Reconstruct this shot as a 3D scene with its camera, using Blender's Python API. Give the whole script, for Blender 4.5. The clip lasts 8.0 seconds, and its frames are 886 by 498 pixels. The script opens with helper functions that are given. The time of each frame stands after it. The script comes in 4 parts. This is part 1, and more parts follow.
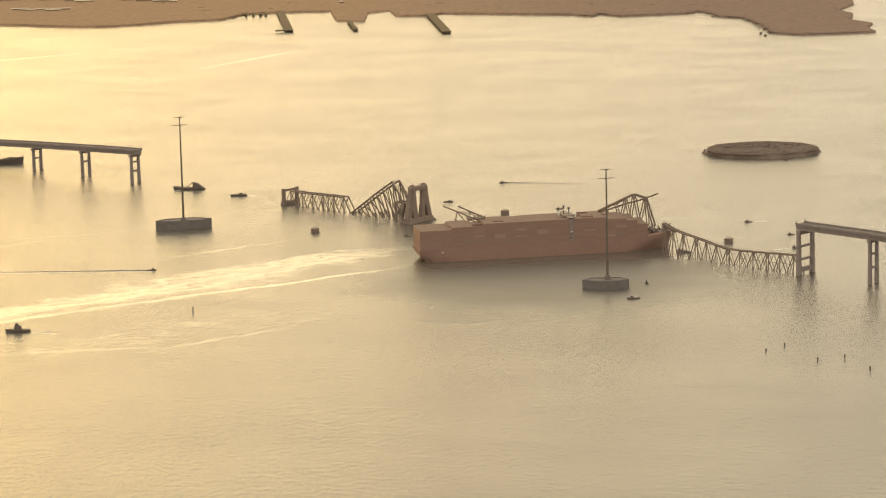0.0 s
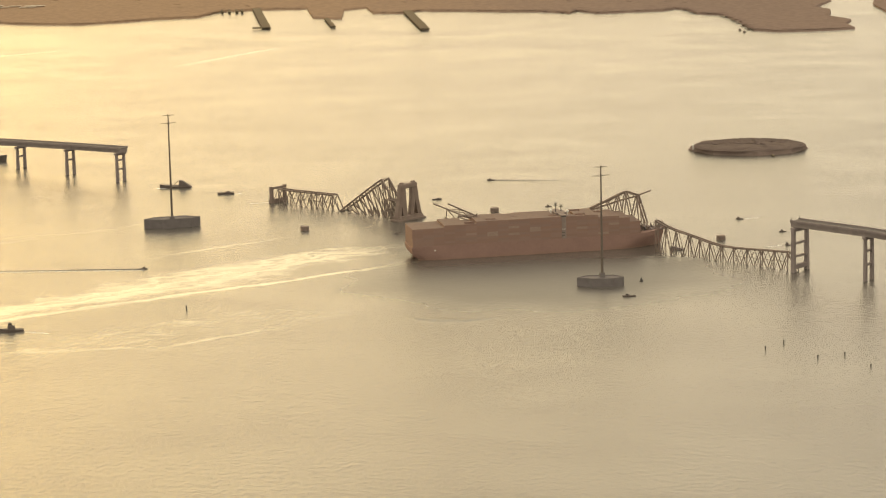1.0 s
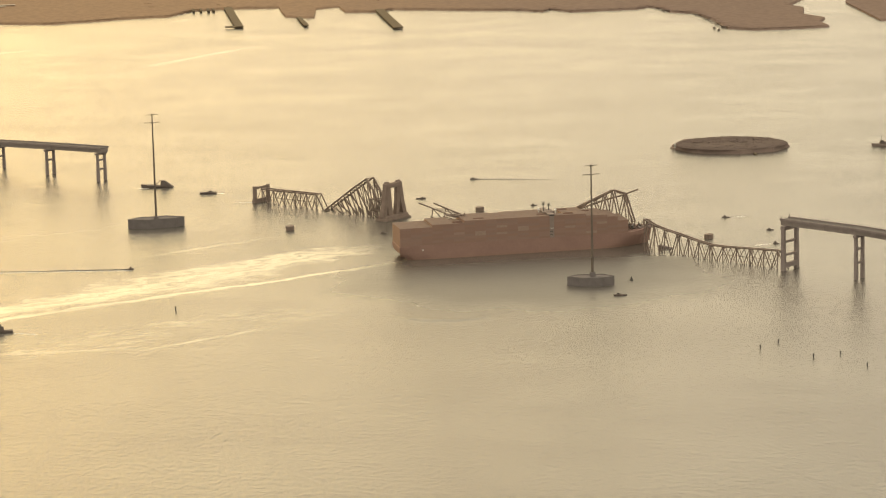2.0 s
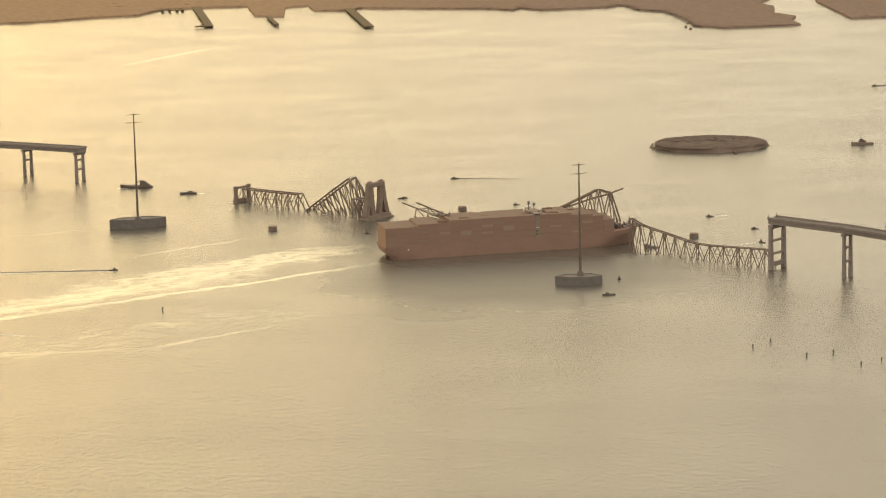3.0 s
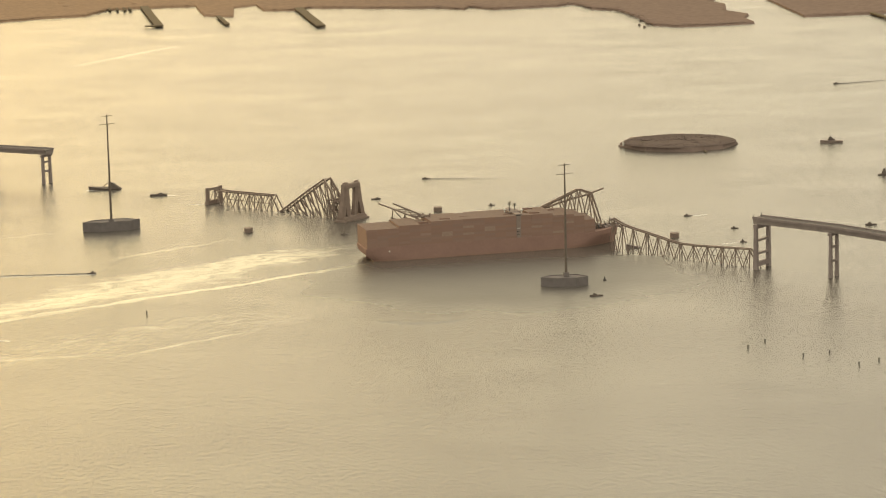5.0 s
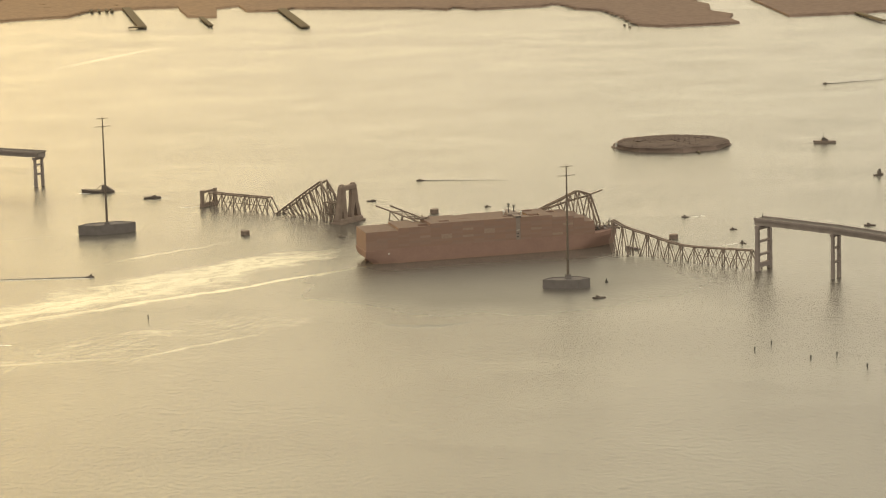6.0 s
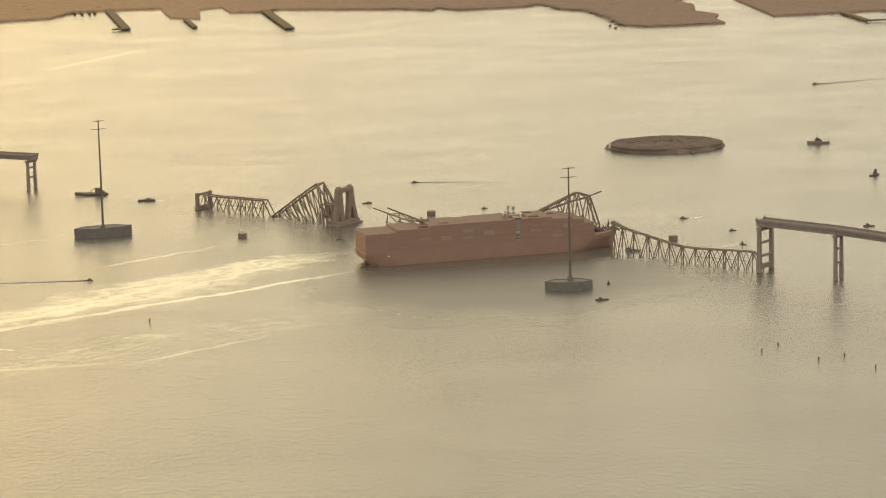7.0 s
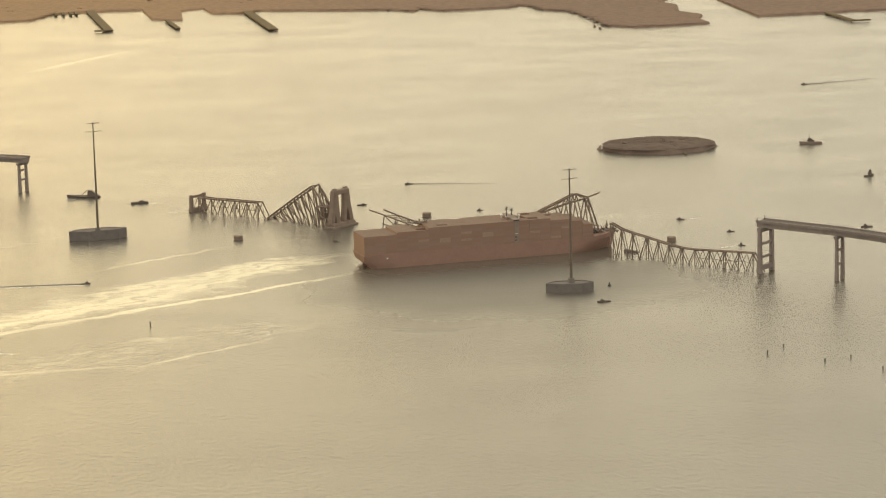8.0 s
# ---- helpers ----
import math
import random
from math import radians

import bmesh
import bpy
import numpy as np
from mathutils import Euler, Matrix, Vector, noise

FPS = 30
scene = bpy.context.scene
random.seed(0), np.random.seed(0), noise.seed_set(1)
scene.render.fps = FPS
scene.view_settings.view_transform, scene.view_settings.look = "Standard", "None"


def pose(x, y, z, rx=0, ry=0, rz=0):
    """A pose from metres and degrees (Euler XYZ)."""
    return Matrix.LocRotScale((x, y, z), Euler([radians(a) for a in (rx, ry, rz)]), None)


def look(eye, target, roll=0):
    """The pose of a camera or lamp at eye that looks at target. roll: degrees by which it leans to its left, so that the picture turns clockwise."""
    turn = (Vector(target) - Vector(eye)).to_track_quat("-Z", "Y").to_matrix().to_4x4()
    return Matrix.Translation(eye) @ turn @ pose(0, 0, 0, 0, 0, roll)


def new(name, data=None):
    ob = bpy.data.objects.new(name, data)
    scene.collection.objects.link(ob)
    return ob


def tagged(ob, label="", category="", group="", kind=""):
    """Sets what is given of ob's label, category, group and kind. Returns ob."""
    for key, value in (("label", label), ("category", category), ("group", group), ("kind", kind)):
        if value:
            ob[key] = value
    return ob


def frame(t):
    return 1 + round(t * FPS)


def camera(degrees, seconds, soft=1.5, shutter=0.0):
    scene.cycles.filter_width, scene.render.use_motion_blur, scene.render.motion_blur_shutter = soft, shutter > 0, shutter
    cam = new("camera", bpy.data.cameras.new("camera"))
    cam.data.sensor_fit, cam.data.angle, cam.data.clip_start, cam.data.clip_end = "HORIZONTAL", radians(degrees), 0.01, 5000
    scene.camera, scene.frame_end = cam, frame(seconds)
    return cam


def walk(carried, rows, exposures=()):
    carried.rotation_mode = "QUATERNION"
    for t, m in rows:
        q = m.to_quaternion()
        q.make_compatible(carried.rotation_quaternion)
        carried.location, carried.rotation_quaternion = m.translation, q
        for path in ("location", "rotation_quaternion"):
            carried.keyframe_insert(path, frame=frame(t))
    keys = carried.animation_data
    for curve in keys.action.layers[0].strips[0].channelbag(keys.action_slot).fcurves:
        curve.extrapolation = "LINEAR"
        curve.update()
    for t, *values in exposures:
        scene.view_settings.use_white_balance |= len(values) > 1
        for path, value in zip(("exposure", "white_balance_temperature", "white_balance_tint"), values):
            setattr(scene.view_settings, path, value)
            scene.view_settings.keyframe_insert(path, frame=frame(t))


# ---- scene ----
# ================= camera and its way =================
cam = camera(17.0, 8.0, soft=1.2)
ROWS = [
    (0.0, 0.00, 0.00, 454.79, 0.000, -10.368, 1.395),
    (0.5, -13.71, 5.21, 454.64, -0.348, -10.405, 1.424),
    (1.0, -27.23, 10.49, 454.39, -0.796, -10.446, 1.399),
    (1.5, -40.76, 15.88, 454.15, -1.233, -10.473, 1.406),
    (3.0, -81.86, 31.28, 452.95, -2.632, -10.522, 1.379),
    (3.5, -95.45, 36.76, 453.08, -3.097, -10.550, 1.394),
    (4.0, -108.69, 42.19, 453.14, -3.531, -10.575, 1.398),
    (4.5, -121.96, 47.83, 453.11, -3.941, -10.588, 1.383),
    (6.0, -162.64, 65.15, 454.60, -5.002, -10.625, 1.434),
    (6.5, -176.01, 71.24, 454.74, -5.338, -10.632, 1.485),
    (7.0, -189.01, 77.20, 454.93, -5.668, -10.632, 1.503),
    (7.5, -202.15, 83.19, 455.14, -6.017, -10.638, 1.562),
    (8.0, -215.46, 89.17, 455.24, -6.364, -10.642, 1.539),
]


def flown(x, y, z, yaw, pitch, roll):
    a, b = radians(yaw), radians(pitch)
    ahead = Vector((-math.sin(a) * math.cos(b), math.cos(a) * math.cos(b), math.sin(b)))
    eye = Vector((x, y, z))
    return look(eye, eye + ahead * 1000.0, -roll)


EXPOSURE = 0.70
walk(cam, [(t, flown(*row)) for t, *row in ROWS], [(0.0, EXPOSURE, 8400.0, 9.5), (3.5, EXPOSURE, 8300.0, 7.5), (6.0, EXPOSURE, 8180.0, 5.8), (8.0, EXPOSURE - 0.02, 8050.0, 5.2)])

# ================= sky, sun =================
SUN_ELEVATION, SUN_LEFT = 7.0, 28.0      # degrees above the water, degrees to the left of +y
world = bpy.data.worlds.new("hazy_morning_sky")
world.use_nodes = True
scene.world = world
wn = world.node_tree.nodes
sky = wn.new("ShaderNodeTexSky")
sky.sky_type, sky.sun_disc = "NISHITA", False
sky.sun_elevation, sky.sun_rotation = radians(SUN_ELEVATION), radians(-SUN_LEFT)
sky.air_density, sky.dust_density, sky.ozone_density, sky.altitude = 1.0, 5.0, 1.0, 0.0
veil = wn.new("ShaderNodeMix")          # thin even haze over the whole sky
veil.data_type, veil.blend_type = "RGBA", "ADD"
veil.inputs["Factor"].default_value = 1.0
veil.inputs["B"].default_value = (9.3, 9.15, 9.6, 1.0)
amber = wn.new("ShaderNodeMix")         # dusty air yellows the sky about the low sun
amber.data_type, amber.blend_type = "RGBA", "MULTIPLY"
amber.inputs["Factor"].default_value = 1.0
amber.inputs["B"].default_value = (1.0, 0.98, 0.40, 1.0)
world.node_tree.links.new(sky.outputs[0], amber.inputs["A"])
world.node_tree.links.new(amber.outputs["Result"], veil.inputs["A"])
world.node_tree.links.new(veil.outputs["Result"], wn["Background"].inputs["Color"])
wn["Background"].inputs["Strength"].default_value = 0.07
sun = new("sun", bpy.data.lights.new("sun", "SUN"))
sun.data.energy, sun.data.angle, sun.data.color = 0.09, radians(14.0), (1.0, 0.80, 0.12)
_e, _a = radians(SUN_ELEVATION), radians(SUN_LEFT)
sun_way = Vector((-math.sin(_a) * math.cos(_e), math.cos(_a) * math.cos(_e), math.sin(_e)))
sun.matrix_world = look(sun_way * 100.0, (0, 0, 0))

# ================= materials =================


def mat(name):
    m = bpy.data.materials.new(name)
    m.use_nodes = True
    return m, m.node_tree.nodes, m.node_tree.links, m.node_tree.nodes["Principled BSDF"]


def ramp(nodes, stops):
    r = nodes.new("ShaderNodeValToRGB")
    while len(r.color_ramp.elements) < len(stops):
        r.color_ramp.elements.new(0.5)
    for el, (p, c) in zip(r.color_ramp.elements, stops):
        el.position, el.color = p, (*c, 1.0)
    return r


def surface(name, dark, light, size, rough=0.8, metal=0.0, bump=0.3, wear=None, spread=0.0):
    """A weathered surface: coarse stains and fine grain between two colours, fine relief; spread varies it from piece to piece."""
    m, n, k, p = mat(name)
    co = n.new("ShaderNodeTexCoord")
    geo = n.new("ShaderNodeNewGeometry")
    big, fine = n.new("ShaderNodeTexNoise"), n.new("ShaderNodeTexNoise")
    big.inputs["Scale"].default_value, big.inputs["Detail"].default_value = 1.0 / size, 6.0
    fine.inputs["Scale"].default_value, fine.inputs["Detail"].default_value = 8.0 / size, 4.0
    for t in (big, fine):
        k.new(geo.outputs["Position"], t.inputs["Vector"])
    mixv = n.new("ShaderNodeMath")
    mixv.operation = "MULTIPLY_ADD"
    mixv.inputs[1].default_value = 0.35
    k.new(fine.outputs["Fac"], mixv.inputs[0])
    half = n.new("ShaderNodeMath")
    half.operation = "MULTIPLY"
    half.inputs[1].default_value = 0.65
    k.new(big.outputs["Fac"], half.inputs[0])
    k.new(half.outputs[0], mixv.inputs[2])
    stops = [(0.32, dark), (0.66, light)]
    if wear:
        stops.append((0.74, wear))
    r = ramp(n, stops)
    k.new(mixv.outputs[0], r.inputs["Fac"])
    colour = r.outputs["Color"]
    if spread:
        info = n.new("ShaderNodeObjectInfo")
        hsv = n.new("ShaderNodeHueSaturation")
        mr = n.new("ShaderNodeMapRange")
        mr.inputs["To Min"].default_value, mr.inputs["To Max"].default_value = 1.0 - spread, 1.0 + spread
        k.new(info.outputs["Random"], mr.inputs["Value"])
        k.new(mr.outputs[0], hsv.inputs["Value"])
        k.new(colour, hsv.inputs["Color"])
        colour = hsv.outputs["Color"]
    k.new(colour, p.inputs["Base Color"])
    p.inputs["Roughness"].default_value, p.inputs["Metallic"].default_value = rough, metal
    if rough > 0.7:
        p.inputs["Specular IOR Level"].default_value = 0.2
    if bump:
        b = n.new("ShaderNodeBump")
        b.inputs["Strength"].default_value, b.inputs["Distance"].default_value = bump, size * 0.02
        k.new(fine.outputs["Fac"], b.inputs["Height"])
        k.new(b.outputs["Normal"], p.inputs["Normal"])
    return m


def shore_ground(name, tone=1.0):
    """Dry winter ground; the warm haze glow on the sun side is painted into its colour along x."""
    m, n, k, p = mat(name)
    geo, sep = n.new("ShaderNodeNewGeometry"), n.new("ShaderNodeSeparateXYZ")
    k.new(geo.outputs["Position"], sep.inputs[0])
    big, fine = n.new("ShaderNodeTexNoise"), n.new("ShaderNodeTexNoise")
    big.inputs["Scale"].default_value, big.inputs["Detail"].default_value = 0.012, 6.0
    fine.inputs["Scale"].default_value, fine.inputs["Detail"].default_value = 0.12, 4.0
    for t in (big, fine):
        k.new(geo.outputs["Position"], t.inputs["Vector"])
    way = n.new("ShaderNodeMapRange")
    way.interpolation_type = "SMOOTHSTEP"
    way.inputs["From Min"].default_value, way.inputs["From Max"].default_value = -150.0, 560.0
    drift = n.new("ShaderNodeMath")
    drift.operation, drift.inputs[1].default_value = "MULTIPLY_ADD", 260.0
    k.new(big.outputs["Fac"], drift.inputs[0])
    k.new(sep.outputs[0], drift.inputs[2])
    k.new(drift.outputs[0], way.inputs["Value"])
    # tan sunward, mauve brown away from it: haze glow put into the base colour
    haze_tones = []
    for lo, hi in (((0.222, 0.142, 0.092), (0.270, 0.176, 0.112)), ((0.152, 0.104, 0.084), (0.190, 0.131, 0.105))):
        c = ramp(n, [(0.36, tuple(v * tone for v in lo)), (0.64, tuple(v * tone for v in hi))])
        k.new(fine.outputs["Fac"], c.inputs["Fac"])
        haze_tones.append(c)
    mx = n.new("ShaderNodeMix")
    mx.data_type = "RGBA"
    k.new(way.outputs[0], mx.inputs["Factor"])
    k.new(haze_tones[0].outputs["Color"], mx.inputs["A"])
    k.new(haze_tones[1].outputs["Color"], mx.inputs["B"])
    k.new(mx.outputs["Result"], p.inputs["Base Color"])
    p.inputs["Roughness"].default_value, p.inputs["Specular IOR Level"].default_value = 0.95, 0.15
    return m


def container_paint():
    """Corrugated steel boxes, each in one of a few faded colours, with rust."""
    m, n, k, p = mat("container_paint")
    info = n.new("ShaderNodeObjectInfo")
    r = ramp(n, [(0.0, (0.238, 0.150, 0.121)), (0.22, (0.248, 0.160, 0.130)), (0.38, (0.232, 0.155, 0.128)), (0.55, (0.246, 0.153, 0.119)),
                 (0.70, (0.243, 0.160, 0.132)), (0.84, (0.232, 0.147, 0.116)), (0.985, (0.271, 0.188, 0.156))])
    r.color_ramp.interpolation = "CONSTANT"
    k.new(info.outputs["Random"], r.inputs["Fac"])
    geo = n.new("ShaderNodeNewGeometry")
    t = n.new("ShaderNodeTexNoise")
    t.inputs["Scale"].default_value, t.inputs["Detail"].default_value = 0.5, 6.0
    k.new(geo.outputs["Position"], t.inputs["Vector"])
    rust = ramp(n, [(0.52, (0, 0, 0)), (0.70, (0.7, 0.7, 0.7))])
    k.new(t.outputs["Fac"], rust.inputs["Fac"])
    mx = n.new("ShaderNodeMix")
    mx.data_type = "RGBA"
    k.new(rust.outputs["Color"], mx.inputs["Factor"])
    k.new(r.outputs["Color"], mx.inputs["A"])
    mx.inputs["B"].default_value = (0.240, 0.150, 0.119, 1)
    # roofs: mottled brown, painted darker to offset the sky light on upward faces
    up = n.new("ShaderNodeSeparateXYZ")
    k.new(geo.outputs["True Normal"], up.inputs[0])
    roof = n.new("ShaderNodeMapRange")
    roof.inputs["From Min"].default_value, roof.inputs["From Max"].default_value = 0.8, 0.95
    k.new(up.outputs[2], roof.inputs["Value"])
    dimmed_roof = n.new("ShaderNodeMix")
    dimmed_roof.data_type = "RGBA"
    k.new(roof.outputs[0], dimmed_roof.inputs["Factor"])
    k.new(mx.outputs["Result"], dimmed_roof.inputs["A"])
    roof_tone = ramp(n, [(0.35, (0.148, 0.100, 0.082)), (0.7, (0.187, 0.131, 0.106))])
    k.new(t.outputs["Fac"], roof_tone.inputs["Fac"])
    k.new(roof_tone.outputs["Color"], dimmed_roof.inputs["B"])
    k.new(dimmed_roof.outputs["Result"], p.inputs["Base Color"])
    p.inputs["Roughness"].default_value = 0.75
    p.inputs["Specular IOR Level"].default_value = 0.2
    w = n.new("ShaderNodeTexWave")
    w.inputs["Scale"].default_value = 1.2
    k.new(geo.outputs["Position"], w.inputs["Vector"])
    b = n.new("ShaderNodeBump")
    b.inputs["Strength"].default_value, b.inputs["Distance"].default_value = 0.4, 0.05
    k.new(w.outputs["Fac"], b.inputs["Height"])
    k.new(b.outputs["Normal"], p.inputs["Normal"])
    return m


def math_node(n, k, op, a, b=None, c=None):
    d = n.new("ShaderNodeMath")
    d.operation = op
    for i, v in enumerate((a, b, c)):
        if v is None:
            continue
        if isinstance(v, (int, float)):
            d.inputs[i].default_value = v
        else:
            k.new(v, d.inputs[i])
    return d.outputs[0]


def water_material():
    """Silty harbour water: wind ripple in three sizes, calm slicks, and a broad boat wake with its glare painted pale.
    """
    m, n, k, p = mat("harbour_water")
    geo = n.new("ShaderNodeNewGeometry")
    pos = geo.outputs["Position"]
    sep = n.new("ShaderNodeSeparateXYZ")
    k.new(pos, sep.inputs[0])

    def noise_tex(scale, detail, sx=1.0, sy=1.0, turn=0.0, rough=0.5, distort=0.0):
        mp = n.new("ShaderNodeMapping")
        mp.inputs["Scale"].default_value = (sx, sy, 1)
        mp.inputs["Rotation"].default_value = (0, 0, turn)
        k.new(pos, mp.inputs["Vector"])
        t = n.new("ShaderNodeTexNoise")
        t.inputs["Scale"].default_value, t.inputs["Detail"].default_value = scale, detail
        t.inputs["Roughness"].default_value, t.inputs["Distortion"].default_value = rough, distort
        k.new(mp.outputs[0], t.inputs["Vector"])
        return t.outputs["Fac"]
    ripple = noise_tex(0.8, 3.0, 0.6, 0.8, 0.12, 0.65)
    swell = noise_tex(0.16, 4.0, 0.7, 1.0, 0.12, 0.6)
    chop = noise_tex(0.32, 3.0, 0.8, 0.4, 0.05, 0.6)
    flecks = noise_tex(0.33, 3.0, 1.0, 0.44, 0.22, 0.55)
    crest = ramp(n, [(0.57, (0, 0, 0)), (0.72, (1, 1, 1))])
    k.new(noise_tex(0.36, 3.0, 1.0, 0.42, 0.3, 0.6), crest.inputs["Fac"])
    slick = noise_tex(0.011, 5.0, 0.5, 1.0, 0.25, 0.6, 0.6)
    # bright wake bands left by passing boats, each along a line from a to b, w0 to w1 metres wide to either side
    wob = noise_tex(0.014, 4.0)
    wob_fine = noise_tex(0.06, 4.0, 0.6, 1.0)

    def wake_glare(a, b, w0, w1, wander, fine, lead=400.0, thin=0.28, bulge=0.0):
        a, b = Vector(a), Vector(b)
        d = (b - a).normalized()
        across = math_node(n, k, "MULTIPLY_ADD", sep.outputs[0], -d.y, math_node(n, k, "MULTIPLY_ADD", sep.outputs[1], d.x, d.y * a.x - d.x * a.y))
        across = math_node(n, k, "ADD", across, math_node(n, k, "MULTIPLY_ADD", wob, wander, -wander / 2))
        across = math_node(n, k, "ADD", across, math_node(n, k, "MULTIPLY_ADD", wob_fine, wander * 0.8, -wander * 0.4))
        along = math_node(n, k, "MULTIPLY_ADD", sep.outputs[0], d.x, math_node(n, k, "MULTIPLY_ADD", sep.outputs[1], d.y, -d.x * a.x - d.y * a.y))
        way = n.new("ShaderNodeMapRange")
        way.inputs["From Max"].default_value = (b - a).length
        way.inputs["To Min"].default_value, way.inputs["To Max"].default_value = w0, w1
        k.new(along, way.inputs["Value"])
        part_way = n.new("ShaderNodeMapRange")
        part_way.inputs["From Max"].default_value = (b - a).length
        k.new(along, part_way.inputs["Value"])
        swollen = math_node(n, k, "MULTIPLY", part_way.outputs[0], math_node(n, k, "MULTIPLY_ADD", part_way.outputs[0], -4.0 * bulge, 4.0 * bulge))
        rel = math_node(n, k, "DIVIDE", math_node(n, k, "ABSOLUTE", across), math_node(n, k, "ADD", way.outputs[0], swollen))
        side = n.new("ShaderNodeMapRange")
        side.interpolation_type = "SMOOTHSTEP"
        side.inputs["From Min"].default_value, side.inputs["From Max"].default_value = 1.0, 0.35
        k.new(rel, side.inputs["Value"])
        end = n.new("ShaderNodeMapRange")
        end.interpolation_type = "SMOOTHSTEP"
        end.inputs["From Min"].default_value, end.inputs["From Max"].default_value = (b - a).length + 20.0, (b - a).length - 70.0
        k.new(along, end.inputs["Value"])
        begin = n.new("ShaderNodeMapRange")
        begin.interpolation_type = "SMOOTHSTEP"
        begin.inputs["From Min"].default_value, begin.inputs["From Max"].default_value = -lead, -lead + 60.0
        k.new(along, begin.inputs["Value"])
        co = n.new("ShaderNodeCombineXYZ")
        k.new(math_node(n, k, "MULTIPLY", across, fine), co.inputs[0])
        k.new(math_node(n, k, "MULTIPLY", along, fine * 0.13), co.inputs[1])
        st = n.new("ShaderNodeTexNoise")
        st.inputs["Scale"].default_value, st.inputs["Detail"].default_value = 1.0, 5.0
        k.new(co.outputs[0], st.inputs["Vector"])
        sr = ramp(n, [(thin, (0, 0, 0)), (thin + 0.24, (1, 1, 1))])
        k.new(st.outputs["Fac"], sr.inputs["Fac"])
        return math_node(n, k, "MULTIPLY", math_node(n, k, "MULTIPLY", side.outputs[0], math_node(n, k, "MULTIPLY", end.outputs[0], begin.outputs[0])), sr.outputs["Color"])
    band = wake_glare((-314, 2272), (-38, 2496), 26.0, 11.0, 58.0, 0.08, 400.0, 0.28, 28.0)
    for weight, line in ((1.0, wake_glare((-312, 2238), (-22, 2412), 8.0, 4.0, 18.0, 0.05, 400.0, 0.26)),
                         (0.6, wake_glare((-345, 2262), (-250, 2345), 12.0, 5.0, 22.0, 0.07, 60.0, 0.34)),
                         (0.85, wake_glare((-256, 2458), (-130, 2548), 5.0, 3.0, 16.0, 0.08, 0.0, 0.36)),
                         (0.9, wake_glare((-360, 2100), (-206, 2115), 8.0, 4.0, 16.0, 0.09, 60.0, 0.40)),
                         (0.9, wake_glare((-235, 2088), (-110, 2180), 7.0, 3.5, 14.0, 0.09, 0.0, 0.38)),
                         (0.6, wake_glare((-380, 2095), (-60, 2235), 60.0, 34.0, 40.0, 0.16, 400.0, 0.50)),
                         (0.55, wake_glare((-420, 2560), (-200, 2640), 30.0, 16.0, 40.0, 0.10, 200.0, 0.50)),
                         (0.6, wake_glare((-330, 3800), (-180, 4020), 12.0, 9.0, 14.0, 0.06, 0.0)),
                         (0.6, wake_glare((-640, 3950), (-470, 4045), 14.0, 9.0, 14.0, 0.06, 0.0))):
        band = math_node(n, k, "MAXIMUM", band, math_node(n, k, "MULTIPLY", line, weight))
    # colour: silt; in the bands foam, with the warm sky glare painted into it
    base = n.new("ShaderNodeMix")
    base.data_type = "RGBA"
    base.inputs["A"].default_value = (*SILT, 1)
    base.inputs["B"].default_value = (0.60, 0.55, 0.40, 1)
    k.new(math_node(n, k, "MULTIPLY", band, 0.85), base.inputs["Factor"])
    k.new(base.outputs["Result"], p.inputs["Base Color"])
    # gloss: ruffled water, and a calm lee beside the ship
    sl = n.new("ShaderNodeMapRange")
    sl.interpolation_type = "SMOOTHSTEP"
    sl.inputs["From Min"].default_value, sl.inputs["From Max"].default_value = 0.2, 0.8
    k.new(slick, sl.inputs["Value"])
    ex = math_node(n, k, "MULTIPLY_ADD", sep.outputs[0], 1.0 / LEE[2], -LEE[0] / LEE[2])
    ey = math_node(n, k, "MULTIPLY_ADD", sep.outputs[1], 1.0 / LEE[3], -LEE[1] / LEE[3])
    rr = math_node(n, k, "SQRT", math_node(n, k, "ADD", math_node(n, k, "MULTIPLY", ex, ex), math_node(n, k, "MULTIPLY", ey, ey)))
    rr = math_node(n, k, "ADD", rr, math_node(n, k, "MULTIPLY_ADD", wob, 0.5, -0.25))
    lee = n.new("ShaderNodeMapRange")
    lee.interpolation_type = "SMOOTHSTEP"
    lee.inputs["From Min"].default_value, lee.inputs["From Max"].default_value = 1.2, 0.5
    k.new(rr, lee.inputs["Value"])
    ruffled = math_node(n, k, "MULTIPLY_ADD", sl.outputs[0], 0.05, WATER_ROUGH)
    fx = math_node(n, k, "MULTIPLY_ADD", sep.outputs[0], 0.985, math_node(n, k, "MULTIPLY_ADD", sep.outputs[1], 0.174, 23.0 * 0.985 - 2438.1 * 0.174))
    fy = math_node(n, k, "MULTIPLY_ADD", sep.outputs[0], 0.174, math_node(n, k, "MULTIPLY_ADD", sep.outputs[1], -0.985, 23.0 * 0.174 + 2438.1 * 0.985))
    strip = None
    for value, lo, hi in ((fx, -6.0, 14.0), (fx, 226.0, 196.0), (fy, STRIP, 17.0), (fy, 0.0, 10.0)):
        edge = n.new("ShaderNodeMapRange")
        edge.interpolation_type = "SMOOTHSTEP"
        edge.inputs["From Min"].default_value, edge.inputs["From Max"].default_value = lo, hi
        k.new(value, edge.inputs["Value"])
        strip = edge.outputs[0] if strip is None else math_node(n, k, "MULTIPLY", strip, edge.outputs[0])
